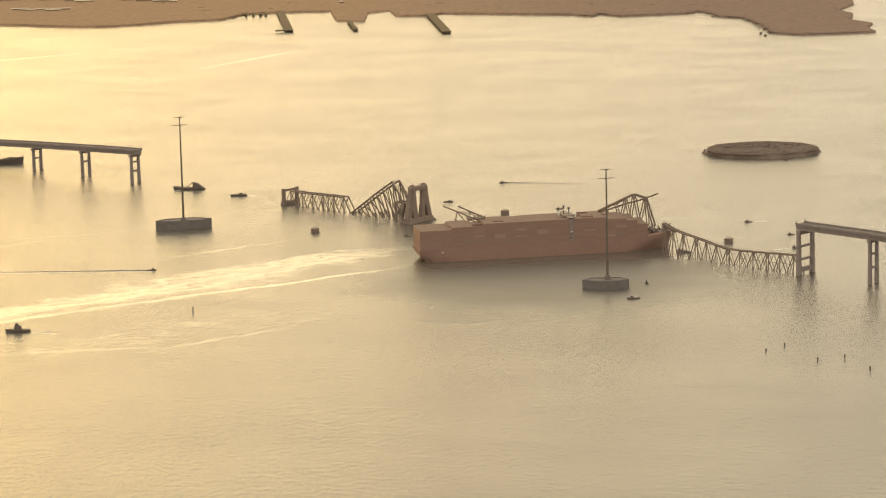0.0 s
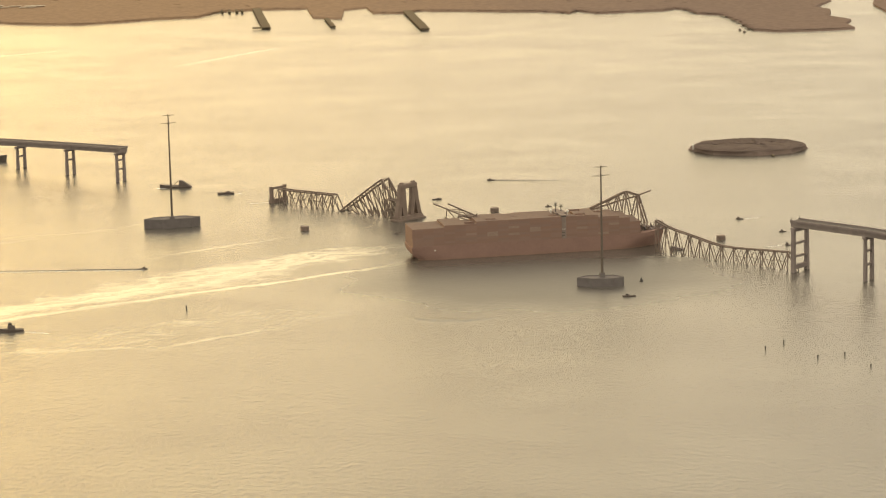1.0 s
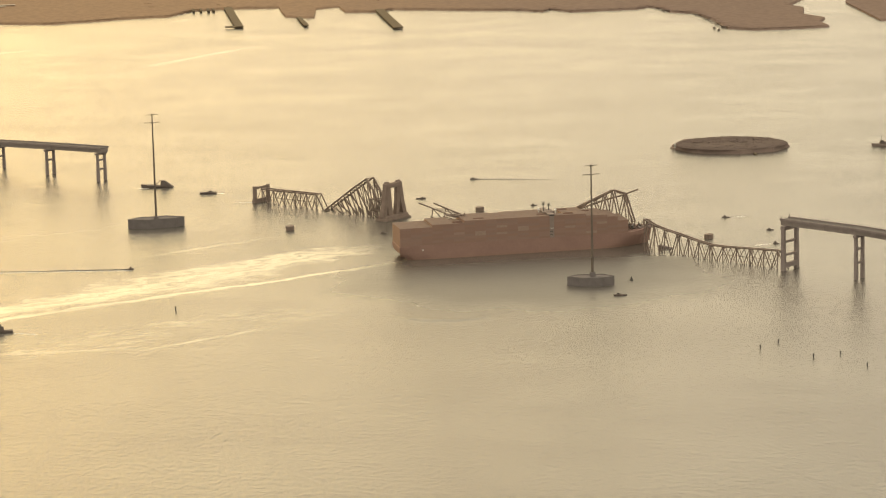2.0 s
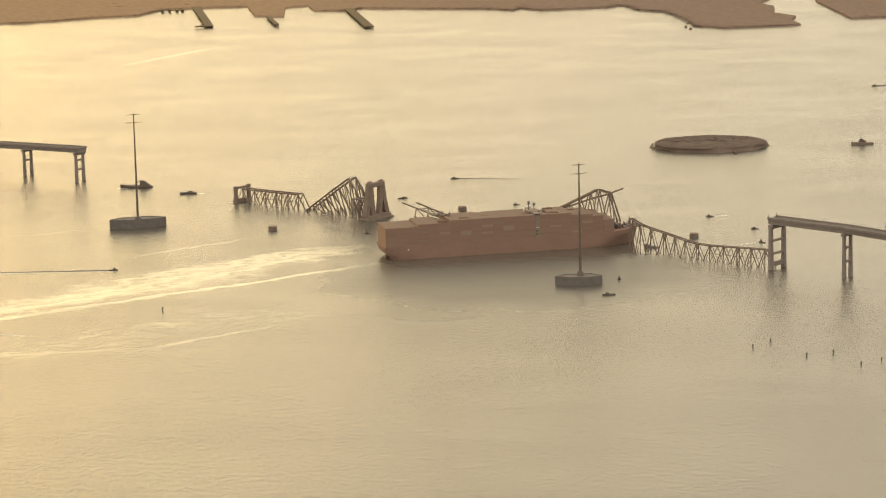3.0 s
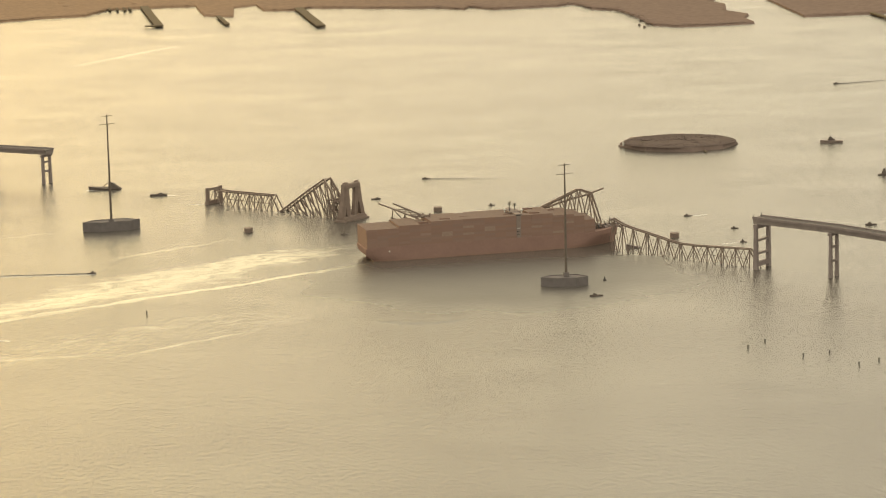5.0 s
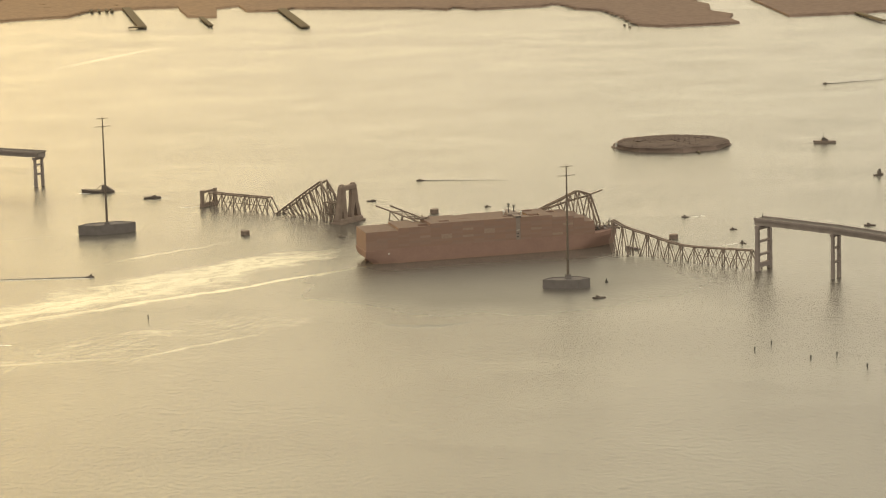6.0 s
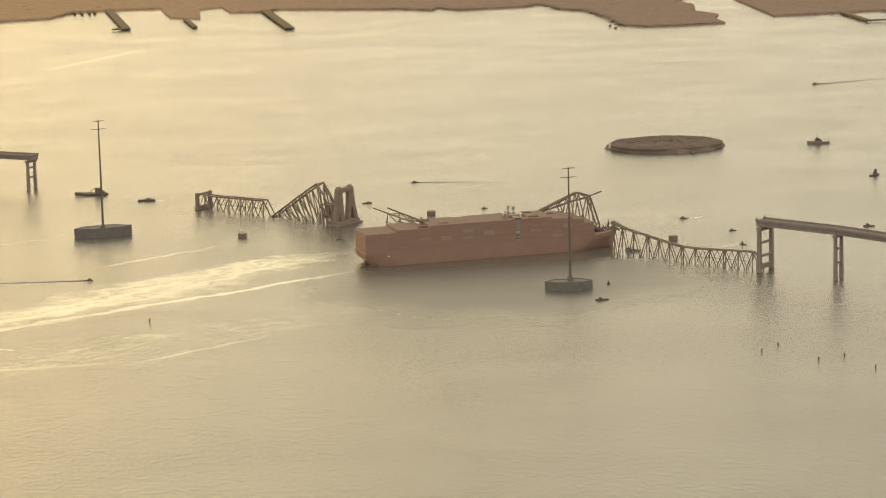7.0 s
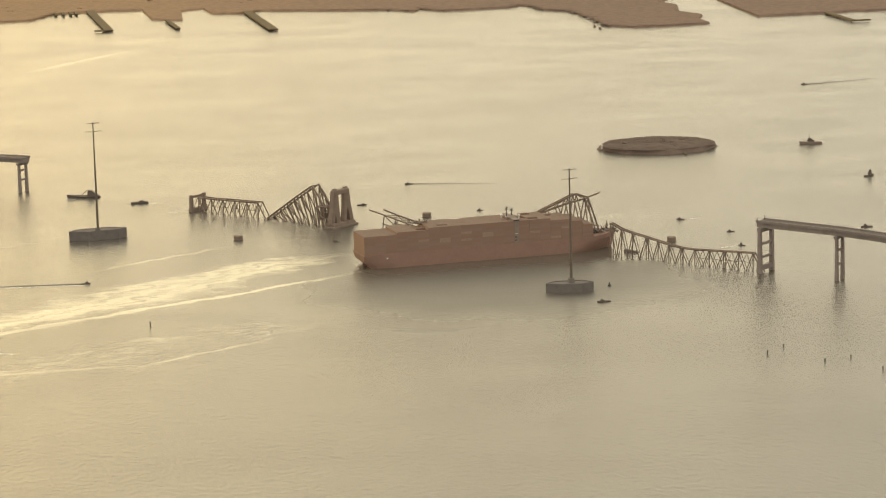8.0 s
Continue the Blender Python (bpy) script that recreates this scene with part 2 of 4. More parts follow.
    gloss = math_node(n, k, "MAXIMUM", math_node(n, k, "MULTIPLY_ADD", strip, -0.28, math_node(n, k, "MULTIPLY_ADD", lee.outputs[0], 0.20, ruffled)), 0.02)
    k.new(gloss, p.inputs["Roughness"])
    p.inputs["IOR"].default_value = 1.48
    p.inputs["Specular IOR Level"].default_value = 0.5
    h = math_node(n, k, "MULTIPLY_ADD", swell, 1.3, math_node(n, k, "MULTIPLY_ADD", chop, 1.0, math_node(n, k, "MULTIPLY_ADD", flecks, 2.3, math_node(n, k, "MULTIPLY_ADD", crest.outputs["Color"], 0.6, math_node(n, k, "MULTIPLY", ripple, 0.8)))))
    b = n.new("ShaderNodeBump")
    b.inputs["Distance"].default_value = WAVE
    breeze = math_node(n, k, "MULTIPLY_ADD", sl.outputs[0], 0.4, 0.52)
    sheltered = math_node(n, k, "MULTIPLY", math_node(n, k, "MULTIPLY_ADD", lee.outputs[0], -0.7, 1.0), math_node(n, k, "MULTIPLY_ADD", strip, -0.7, 1.0))
    k.new(math_node(n, k, "MULTIPLY", breeze, sheltered), b.inputs["Strength"])
    k.new(h, b.inputs["Height"])
    k.new(b.outputs["Normal"], p.inputs["Normal"])
    return m


SILT, WATER_ROUGH, WAVE = (0.103, 0.091, 0.078), 0.19, 0.35
STRIP = 68.0      # reach of the mirror-calm water off the ship's centre line
LEE = (80.0, 2328.0, 160.0, 128.0)      # middle and half-widths of the calm water
M_WATER = water_material()
M_CONCRETE = surface("weathered_concrete", (0.187, 0.152, 0.142), (0.255, 0.212, 0.198), 6.0, 0.85, 0.0, 0.4, (0.167, 0.139, 0.129))
M_DECK = surface("deck_girder_paint", (0.181, 0.151, 0.139), (0.253, 0.215, 0.195), 9.0, 0.75, 0.0, 0.2, (0.169, 0.127, 0.108), 0.12)
M_PIER = surface("stained_pier_concrete", (0.171, 0.128, 0.107), (0.232, 0.178, 0.149), 5.0, 0.9, 0.0, 0.4, (0.158, 0.122, 0.104))
M_ASPHALT = surface("worn_roadway", (0.11, 0.098, 0.09), (0.15, 0.134, 0.122), 5.0, 0.9)
M_STEEL = surface("truss_steel", (0.160, 0.119, 0.097), (0.225, 0.172, 0.143), 4.0, 0.8, 0.0, 0.2, (0.177, 0.101, 0.065), 0.2)
M_HULL = surface("hull_paint", (0.231, 0.142, 0.118), (0.266, 0.166, 0.137), 14.0, 0.75, 0.0, 0.1, (0.260, 0.148, 0.114))
M_BOOT = surface("red_bottom_paint", (0.212, 0.122, 0.094), (0.252, 0.145, 0.111), 8.0, 0.6)
M_CONT = container_paint()
M_WHITE = surface("white_ship_paint", (0.50, 0.48, 0.44), (0.74, 0.72, 0.68), 6.0, 0.5, 0.0, 0.1, (0.42, 0.32, 0.22))
M_GRIME = surface("grimy_house_paint", (0.19, 0.148, 0.13), (0.25, 0.20, 0.175), 5.0, 0.75, 0.0, 0.1, (0.18, 0.13, 0.11))
M_DARK = surface("dark_fittings", (0.03, 0.028, 0.026), (0.06, 0.055, 0.05), 2.0, 0.6)
M_GLASS = surface("dark_window_glass", (0.02, 0.022, 0.025), (0.035, 0.038, 0.04), 3.0, 0.08, 0.0, 0.0)
M_STONE = surface("fort_granite", (0.185, 0.137, 0.117), (0.225, 0.169, 0.145), 5.0, 0.9, 0.0, 0.5, (0.12, 0.093, 0.078))
M_SCRUB = surface("brown_scrub", (0.112, 0.082, 0.071), (0.130, 0.096, 0.083), 7.0, 0.95, 0.0, 0.3, None, 0.1)
M_WOODS = shore_ground("bare_woods", 0.96)
M_LAND = shore_ground("brown_shore_land")
M_POLE = surface("dark_pylon_steel", (0.090, 0.070, 0.055), (0.132, 0.102, 0.082), 4.0, 0.7, 0.0, 0.1)
M_ISLAND = surface("grimy_island_concrete", (0.128, 0.112, 0.108), (0.170, 0.150, 0.145), 5.0, 0.9, 0.0, 0.4, (0.115, 0.099, 0.094))
M_TIMBER = surface("old_pier_timber", (0.085, 0.062, 0.038), (0.14, 0.105, 0.065), 3.0, 0.85)
M_ROOF = surface("pale_metal_roof", (0.30, 0.26, 0.21), (0.52, 0.47, 0.40), 20.0, 0.35, 0.3, 0.1)
M_BOAT = surface("workboat_paint", (0.090, 0.075, 0.068), (0.150, 0.120, 0.105), 2.0, 0.8)
M_FOAM = surface("churned_foam", (0.45, 0.44, 0.41), (0.75, 0.74, 0.70), 3.0, 0.7)

# ================= builders =================


def mesh_of(name, bm, material, smooth=False):
    me = bpy.data.meshes.new(name)
    bmesh.ops.recalc_face_normals(bm, faces=bm.faces)
    bm.to_mesh(me)
    bm.free()
    if smooth:
        for f in me.polygons:
            f.use_smooth = True
    me.materials.append(material)
    return me


def part(name, bm, material, parent=None, label="", smooth=False):
    ob = new(name, mesh_of(name, bm, material, smooth))
    ob.parent = parent
    if label:
        ob["label"] = label
    return ob


def thing(name, m, label, category, group="", kind=""):
    e = new(name)
    e.matrix_world = m
    e.empty_display_size = 2.0
    return tagged(e, label, category, group, kind)


def box(bm, x0, x1, y0, y1, z0, z1, taper=0.0, m=None):
    """A box; taper narrows its top, on all sides, by that many metres."""
    c = []
    for z, t in ((z0, 0.0), (z1, taper)):
        c += [(x0 + t, y0 + t, z), (x1 - t, y0 + t, z), (x1 - t, y1 - t, z), (x0 + t, y1 - t, z)]
    vs = [bm.verts.new(m @ Vector(p) if m else p) for p in c]
    for q in ((3, 2, 1, 0), (4, 5, 6, 7), (0, 1, 5, 4), (1, 2, 6, 5), (2, 3, 7, 6), (3, 0, 4, 7)):
        bm.faces.new([vs[i] for i in q])
    return bm


def prism(bm, outline, z0, z1, shrink=1.0):
    """An upright prism over a plan outline, its top shrunk about the middle."""
    cx = sum(p[0] for p in outline) / len(outline)
    cy = sum(p[1] for p in outline) / len(outline)
    lo = [bm.verts.new((x, y, z0)) for x, y in outline]
    hi = [bm.verts.new((cx + (x - cx) * shrink, cy + (y - cy) * shrink, z1)) for x, y in outline]
    n = len(outline)
    for i in range(n):
        bm.faces.new((lo[i], lo[(i + 1) % n], hi[(i + 1) % n], hi[i]))
    bm.faces.new(hi)
    bm.faces.new(lo[::-1])
    return bm


def cone(bm, a, b, ra, rb, n=10):
    """A round bar from a to b."""
    a, b = Vector(a), Vector(b)
    q = (b - a).to_track_quat("Z", "Y")
    lo, hi = [], []
    for i in range(n):
        d = q @ Vector((math.cos(2 * math.pi * i / n), math.sin(2 * math.pi * i / n), 0))
        lo.append(bm.verts.new(a + d * ra))
        hi.append(bm.verts.new(b + d * rb))
    for i in range(n):
        bm.faces.new((lo[i], lo[(i + 1) % n], hi[(i + 1) % n], hi[i]))
    bm.faces.new(hi)
    bm.faces.new(lo[::-1])
    return bm


_bar = bmesh.new()
box(_bar, -0.5, 0.5, -0.5, 0.5, 0, 1)
bmesh.ops.bevel(_bar, geom=[e for e in _bar.edges if abs(e.verts[0].co.z - e.verts[1].co.z) > 0.5], offset=0.12, segments=1, affect="EDGES")
BAR = mesh_of("steel_bar", _bar, M_STEEL)


def member(name, a, b, w, parent, h=0.0):
    """One steel bar of a truss, from a to b."""
    a, b = Vector(a), Vector(b)
    ob = new(name, BAR)
    ob.parent = parent
    d = b - a
    side = Vector((0, 0, 1)).cross(d)
    if side.length < 1e-4:
        side = Vector((1, 0, 0))
    zz = d.normalized()
    xx = side.normalized()
    yy = zz.cross(xx)
    ob.matrix_local = Matrix.Translation(a) @ Matrix((xx, yy, zz)).transposed().to_4x4() @ Matrix.Diagonal((w, h or w, d.length, 1))
    return ob


# bridge line: s along it, from the standing right-hand pier towards the far end; v across it, away from the eye
B0, BU, BV = Vector((290.0, 2335.0, 0)), Vector((-0.7293, 0.6842, 0)), Vector((0.6842, 0.7293, 0))
BRIDGE = Matrix(((BU.x, -BV.x, 0, B0.x), (BU.y, -BV.y, 0, B0.y), (0, 0, 1, 0), (0, 0, 0, 1)))   # local x = s, local y = -v


def on_bridge(s, w=0.0, z=0.0):
    return BRIDGE @ pose(s, w, z)

# ================= water and land =================
bm = bmesh.new()
R = 40000.0
bm.faces.new([bm.verts.new((R * math.cos(a * math.pi / 24), 2500 + R * math.sin(a * math.pi / 24), 0)) for a in range(48)])
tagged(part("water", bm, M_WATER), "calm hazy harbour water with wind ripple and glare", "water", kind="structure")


def ragged(outline, wild, seed, step=8.0):
    """A plan line broken up into a natural ragged shoreline."""
    pts = []
    for (x0, y0), (x1, y1) in zip(outline, outline[1:]):
        n = min(120, max(1, int(math.hypot(x1 - x0, y1 - y0) / step)))
        for i in range(n):
            x, y = x0 + (x1 - x0) * i / n, y0 + (y1 - y0) * i / n
            q = noise.noise(Vector((x * 0.03, y * 0.02, seed))) * wild + noise.noise(Vector((x * 0.12, y * 0.1, seed + 5.0))) * wild * 0.5
            pts.append((x + q * 0.25, y + q))
    pts.append(outline[-1])
    return pts


def land(name, shore, back, label, wild, seed):
    pts = ragged(shore, wild, seed)
    bm = bmesh.new()
    loop = pts + back
    lo = [bm.verts.new((x, y, -1.0)) for x, y in loop]
    hi = [bm.verts.new((x, y + (12.0 if i < len(pts) else 0.0), 2.4)) for i, (x, y) in enumerate(loop)]
    for i in range(len(loop)):
        j = (i + 1) % len(loop)
        bm.faces.new((lo[i], lo[j], hi[j], hi[i]))
    bm.faces.new(hi)
    tagged(part(name, bm, M_LAND), label, "land", kind="structure")
    return pts


FAR_SHORE = [(-2600, 4520), (-900, 4470), (-655, 4426), (-547, 4376), (-496, 4364), (-447, 4377), (-399, 4405), (-324, 4424), (-295, 4500), (-244, 4510), (-163, 4512),
             (-150, 4370), (-107, 4350), (-106, 4478), (-72, 4500), (-62, 4418), (-16, 4410), (6, 4440), (70, 4416), (189, 4376), (228, 4345), (239, 4382), (269, 4335),
             (366, 4348), (385, 4374), (403, 4352), (410, 4298), (444, 4270), (458, 4175), (464, 4060), (499, 4034), (573, 4040), (602, 4050), (597, 4100), (612, 4150),
             (590, 4200), (604, 4292), (590, 4340), (625, 4430)]
POINT_SHORE = [(690, 4420), (676, 4355), (683, 4108), (779, 4116), (830, 4125), (2600, 4050)]
shore_a = land("ground_far_shore", FAR_SHORE, [(760, 5600), (900, 16000), (-9000, 16000), (-9000, 4700)], "flat brown industrial shore across the harbour", 5.0, 3)
shore_b = land("ground_point", POINT_SHORE, [(9000, 3600), (9000, 16000), (1300, 16000), (800, 5400)], "low brown point of land beside an inlet", 5.0, 9)


def clump_field(name, spots, material, label, seed, category="woods"):
    """Many small uneven crowns, each a lumpy ball of a few faces; one mesh of stuff."""
    rnd = random.Random(seed)
    verts, faces = [], []
    ico = bmesh.new()
    bmesh.ops.create_icosphere(ico, subdivisions=1, radius=1.0)
    iv = [v.co.copy() for v in ico.verts]
    tri = [[v.index for v in f.verts] for f in ico.faces]
    ico.free()
    for x, y, z, r, h in spots:
        base = len(verts)
        for c in iv:
            k = 0.65 + 0.7 * rnd.random()
            verts.append((x + c.x * r * k, y + c.y * r * k, z + h * 0.5 + c.z * h * 0.55 * k))
        faces += [[base + i for i in f] for f in tri]
    me = bpy.data.meshes.new(name)
    me.from_pydata(verts, [], faces)
    me.materials.append(material)
    return tagged(new(name, me), label, category, kind="stuff")


rnd = random.Random(11)
spots = []
for pts in (shore_a, shore_b):
    for x, y in pts:
        if not (-1000 < x < 1300):
            continue
        for _ in range(5):
            d = rnd.uniform(0, 30) * rnd.random()
            spots.append((x + rnd.uniform(-6, 6), y + d + 11, 2.1, rnd.uniform(1.8, 3.8), rnd.uniform(0.3, 0.7)))
for _ in range(120):
    x = rnd.uniform(-1000, 480)
    spots.append((x, rnd.uniform(4560, 5000) if x < 0 else rnd.uniform(4400, 4900), 1.8, rnd.uniform(3, 8), rnd.uniform(0.6, 1.6)))
spots = [s for s in spots if not (-175 < s[0] < -60 and s[1] < 4530) and not (590 < s[0] < 700)]
clump_field("far_woods", spots, M_WOODS, "bare brown trees and scrub on the far shore", 5)


def shed(x, y, w, d, h, turn):
    e = thing("warehouse", pose(x, y, 2.3, 0, 0, turn), "long low warehouse with a pale metal roof", "warehouse", "warehouses on the far shore")
    bm = bmesh.new()
    box(bm, -w / 2, w / 2, -d / 2, d / 2, 0, h)
    part("wall", bm, M_LAND, e)
    bm = bmesh.new()
    a = [bm.verts.new(p) for p in ((-w / 2 - 1, -d / 2 - 1, h), (w / 2 + 1, -d / 2 - 1, h), (w / 2 + 1, 0, h + d * 0.12), (-w / 2 - 1, 0, h + d * 0.12), (-w / 2 - 1, d / 2 + 1, h), (w / 2 + 1, d / 2 + 1, h))]
    bm.faces.new((a[0], a[1], a[2], a[3]))
    bm.faces.new((a[3], a[2], a[5], a[4]))
    bm.faces.new((a[0], a[3], a[4]))
    bm.faces.new((a[1], a[5], a[2]))
    bm.faces.new((a[4], a[5], a[1], a[0]))
    part("roof", bm, M_ROOF, e, "pale metal roof")


for x, y, w, d, h, turn in ((-655, 4650, 26, 5, 2.0, 4), (-622, 4644, 18, 4, 1.8, 3), (-590, 4638, 30, 5, 2.0, 3), (-640, 4630, 20, 4, 1.8, 3), (-600, 4622, 24, 4, 1.8, 3), (-700, 4815, 60, 9, 2.5, 2),
                            (-630, 4802, 30, 7, 2.4, 5), (-590, 4775, 22, 5, 2, 3), (-566, 4758, 30, 6, 2, 3), (-500, 4765, 16, 6, 2, 0), (-468, 4748, 30, 7, 2, 3), (-440, 4730, 26, 8, 2.4, 3), (-420, 4716, 12, 4, 2, 6),
                            (-210, 4700, 10, 4, 1.8, 4), (-300, 4800, 24, 6, 2, 2), (-150, 4640, 7, 4, 2, 0)):
    shed(x, y, w, d, h, turn)


def jetty(x0, y0, x1, y1, w, head=0.0, label="long timber cargo pier on piles"):
    """A pier on piles from the shore, with a cross head at its end."""
    d = Vector((x1 - x0, y1 - y0, 0))
    n = d.length
    e = thing("jetty", pose(x0, y0, 0, 0, 0, math.degrees(math.atan2(d.y, d.x))), label, "pier")
    bm = bmesh.new()
    box(bm, 0, n, -w / 2, w / 2, 1.6, 3.4)
    part("deck", bm, M_TIMBER, e)
    if head:
        bm = bmesh.new()
        box(bm, n - 8, n + 0.5, -head, w / 2 - 0.5, 1.7, 3.3)
        part("pier_head", bm, M_TIMBER, e)
    pile = bmesh.new()
    cone(pile, (0, 0, -1), (0, 0, 1.7), 0.5, 0.45, 8)
    me = mesh_of("pile", pile, M_TIMBER)
    k = int(n / 14)
    for i in range(k):
        for sy in (-1, 1):
            o = new("pile", me)
            o.parent, o.location = e, (n * (i + 0.7) / k, sy * (w / 2 - 0.7), 0)


jetty(-240, 4520, -213, 4244, 12.0, 20.0)
jetty(-130, 4352, -117, 4238, 6.5)
jetty(-11, 4430, 13, 4176, 13.0)
jetty(780, 4120, 790, 4006, 8.0, -24.0)
for x in (-292, -281, -270, -262):
    jetty(x, 4512, x + 3, 4478, 3.5, 0.0, "short timber finger pier at the shore")

# ================= standing approach spans =================


def pier_on(parent, s, top, spread, w, struts, cap_w, tied=False, shift=0.0, cap_h=2.2):
    """A bridge bent: two columns, a cap beam, cross struts; all local to the bridge line."""
    p = new("pier")
    p.parent, p.location = parent, (s, shift, 0)
    for sy in (-1, 1):
        bm = bmesh.new()
        box(bm, -w * 0.42, w * 0.42, sy * spread - w / 2, sy * spread + w / 2, -2.0, top - 2.2, w * 0.10)
        part("column", bm, M_CONCRETE, p)
    bm = bmesh.new()
    box(bm, -w * 0.5, w * 0.5, -cap_w, cap_w, top - cap_h, top)
    bmesh.ops.bevel(bm, geom=[e for e in bm.edges if max(v.co.z for v in e.verts) < top - 1], offset=0.5, segments=1, affect="EDGES")
    part("cap_beam", bm, M_CONCRETE, p)
    for z in struts:
        bm = bmesh.new()
        box(bm, -w * 0.3, w * 0.3, -spread + w * 0.4, spread - w * 0.4, z - 0.8, z + 0.8)
        part("strut", bm, M_CONCRETE, p)
    if tied:
        bm = bmesh.new()
        box(bm, -w * 0.35, w * 0.35, -spread, spread, 2.4, 6.0)
        part("tie_beam", bm, M_CONCRETE, p)
    return p


def approach(name, label, ends, piers, half):
    """ends: (s, top, girder depth) where spans begin and end."""
    e = thing(name, BRIDGE.copy(), label, "bridge")
    for (s0, z0, d0), (s1, z1, d1) in zip(ends, ends[1:]):
        sp = new("span")
        sp.parent = e

        def slab(y0, y1, up0, up1):
            bm = bmesh.new()
            vs = [bm.verts.new(c) for c in ((s0, y0, z0 + up0), (s1, y0, z1 + up0), (s1, y1, z1 + up0), (s0, y1, z0 + up0),
                                            (s0, y0, z0 + up1), (s1, y0, z1 + up1), (s1, y1, z1 + up1), (s0, y1, z0 + up1))]
            for q in ((3, 2, 1, 0), (4, 5, 6, 7), (0, 1, 5, 4), (1, 2, 6, 5), (2, 3, 7, 6), (3, 0, 4, 7)):
                bm.faces.new([vs[i] for i in q])
            return bm
        part("road_slab", slab(-half, half, -1.1, -0.35), M_ASPHALT, sp, "worn asphalt roadway")
        for sy in (-1, 1):
            part("parapet", slab(sy * half - 0.35, sy * half + 0.35, -1.2, 0.75), M_CONCRETE, sp)
            part("girder", slab(sy * half * 0.72 - 0.4, sy * half * 0.72 + 0.4, -d0, -1.1), M_DECK, sp, "steel plate girder")
        part("girder", slab(-0.4, 0.4, -d0, -1.1), M_DECK, sp, "steel plate girder")
        n = max(2, int(abs(s1 - s0) / 9))
        for i in range(n + 1):
            t = i / n
            s, z = s0 + (s1 - s0) * t, z0 + (z1 - z0) * t
            bm = bmesh.new()
            box(bm, s - 0.15, s + 0.15, -half * 0.72 - 0.5, half * 0.72 + 0.5, z - d0 + 0.4, z - 1.12)
            part("stiffener", bm, M_DECK, sp)
    for a in piers:
        pier_on(e, *a)
    return e


approach("bridge_approach", "standing far approach of the bridge, ending abruptly over the water",
         [(806, 33.5, 4.9), (879, 30.9, 4.9), (955, 27.8, 4.9), (1031, 24.2, 4.9), (1107, 20.4, 4.9), (1183, 16.6, 4.9)],
         [(811, 28.0, 4.6, 2.9, (21, 12), 7.0), (886, 25.6, 4.6, 2.9, (15,), 7.0), (962, 22.2, 4.6, 2.9, (12,), 7.0), (1038, 18.6, 4.6, 2.9, (9,), 7.0), (1114, 15, 4.6, 2.9, (7,), 7.0)], 6.0)
near_approach = approach("bridge_approach", "standing near approach of the bridge on tall concrete piers",
                         [(5, 41.2, 5.0), (-66, 40.3, 4.8), (-140, 37.0, 4.7), (-214, 33.4, 4.7), (-288, 29.4, 4.7)],
                         [(1, 36.0, 9.1, 3.7, (23.1, 12.6), 10.4, True, -2.1, 3.3), (-66, 35.2, 4.6, 3.0, (24, 13), 7.0), (-140, 32.2, 4.6, 3.0, (22, 12), 7.0), (-214, 28.6, 4.6, 3.0, (18, 9), 7.0), (-288, 24.6, 4.6, 3.0, (15,), 7.0)], 6.0)
for s, y in ((4, -5.6), (4, 5.6)):
    bm = bmesh.new()
    cone(bm, (s, y, 41.0), (s, y, 44.0), 0.35, 0.25, 6)
    part("light_post", bm, M_DARK, near_approach)

# ================= main pier left standing, and the low pier =================
e = thing("bridge_pier", on_bridge(427), "tall concrete bridge pier of two joined A-shaped legs", "bridge pier")
bm = bmesh.new()
box(bm, -5.5, 5.5, -15.5, 15.5, -2, 4.0, 0.8)
part("footing", bm, M_PIER, e)
bm = bmesh.new()
box(bm, -6.4, 6.4, -16.6, 16.6, -1.0, 1.4)
part("fender", bm, M_PIER, e, "timber fender round the footing")
for sy in (-1, 1):
    for lean in (-1, 1):
        bm = bmesh.new()
        outer = sy == lean
        levels = ((3.5, 13.4, 4.8, 4.6), (17.0, 10.4, 4.6, 4.0), (31.0, 8.8, 4.0, 3.6)) if outer else ((3.5, 3.6, 3.4, 4.3), (17.0, 6.0, 4.4, 3.7), (31.0, 6.6, 4.6, 3.3))
        if sy > 0 and not outer:
            levels = ((3.5, 5.0, 5.6, 4.3), (17.0, 6.4, 5.6, 3.7), (31.0, 6.8, 5.0, 3.3))
        rings = []
        for z, c, w, d in levels:
            c *= sy
            rings.append([bm.verts.new(p) for p in ((-d / 2, c - w / 2, z), (d / 2, c - w / 2, z), (d / 2, c + w / 2, z), (-d / 2, c + w / 2, z))])
        for lo, hi in zip(rings, rings[1:]):
            for q in range(4):
                bm.faces.new((lo[q], lo[(q + 1) % 4], hi[(q + 1) % 4], hi[q]))
        bm.faces.new(rings[0][::-1])
        bm.faces.new(rings[-1])
        part("leg", bm, M_PIER, e)
    bm = bmesh.new()
    box(bm, -1.4, 1.4, sy * 7.4 - 2.2, sy * 7.4 + 2.2, 32.4, 34.0, 0.3)
    part("bearing", bm, M_PIER, e)
bm = bmesh.new()
box(bm, -2.3, 2.3, -10.6, 10.6, 28.4, 32.5)
bmesh.ops.bevel(bm, geom=bm.edges[:], offset=0.4, segments=1, affect="EDGES")
part("cap_beam", bm, M_PIER, e)

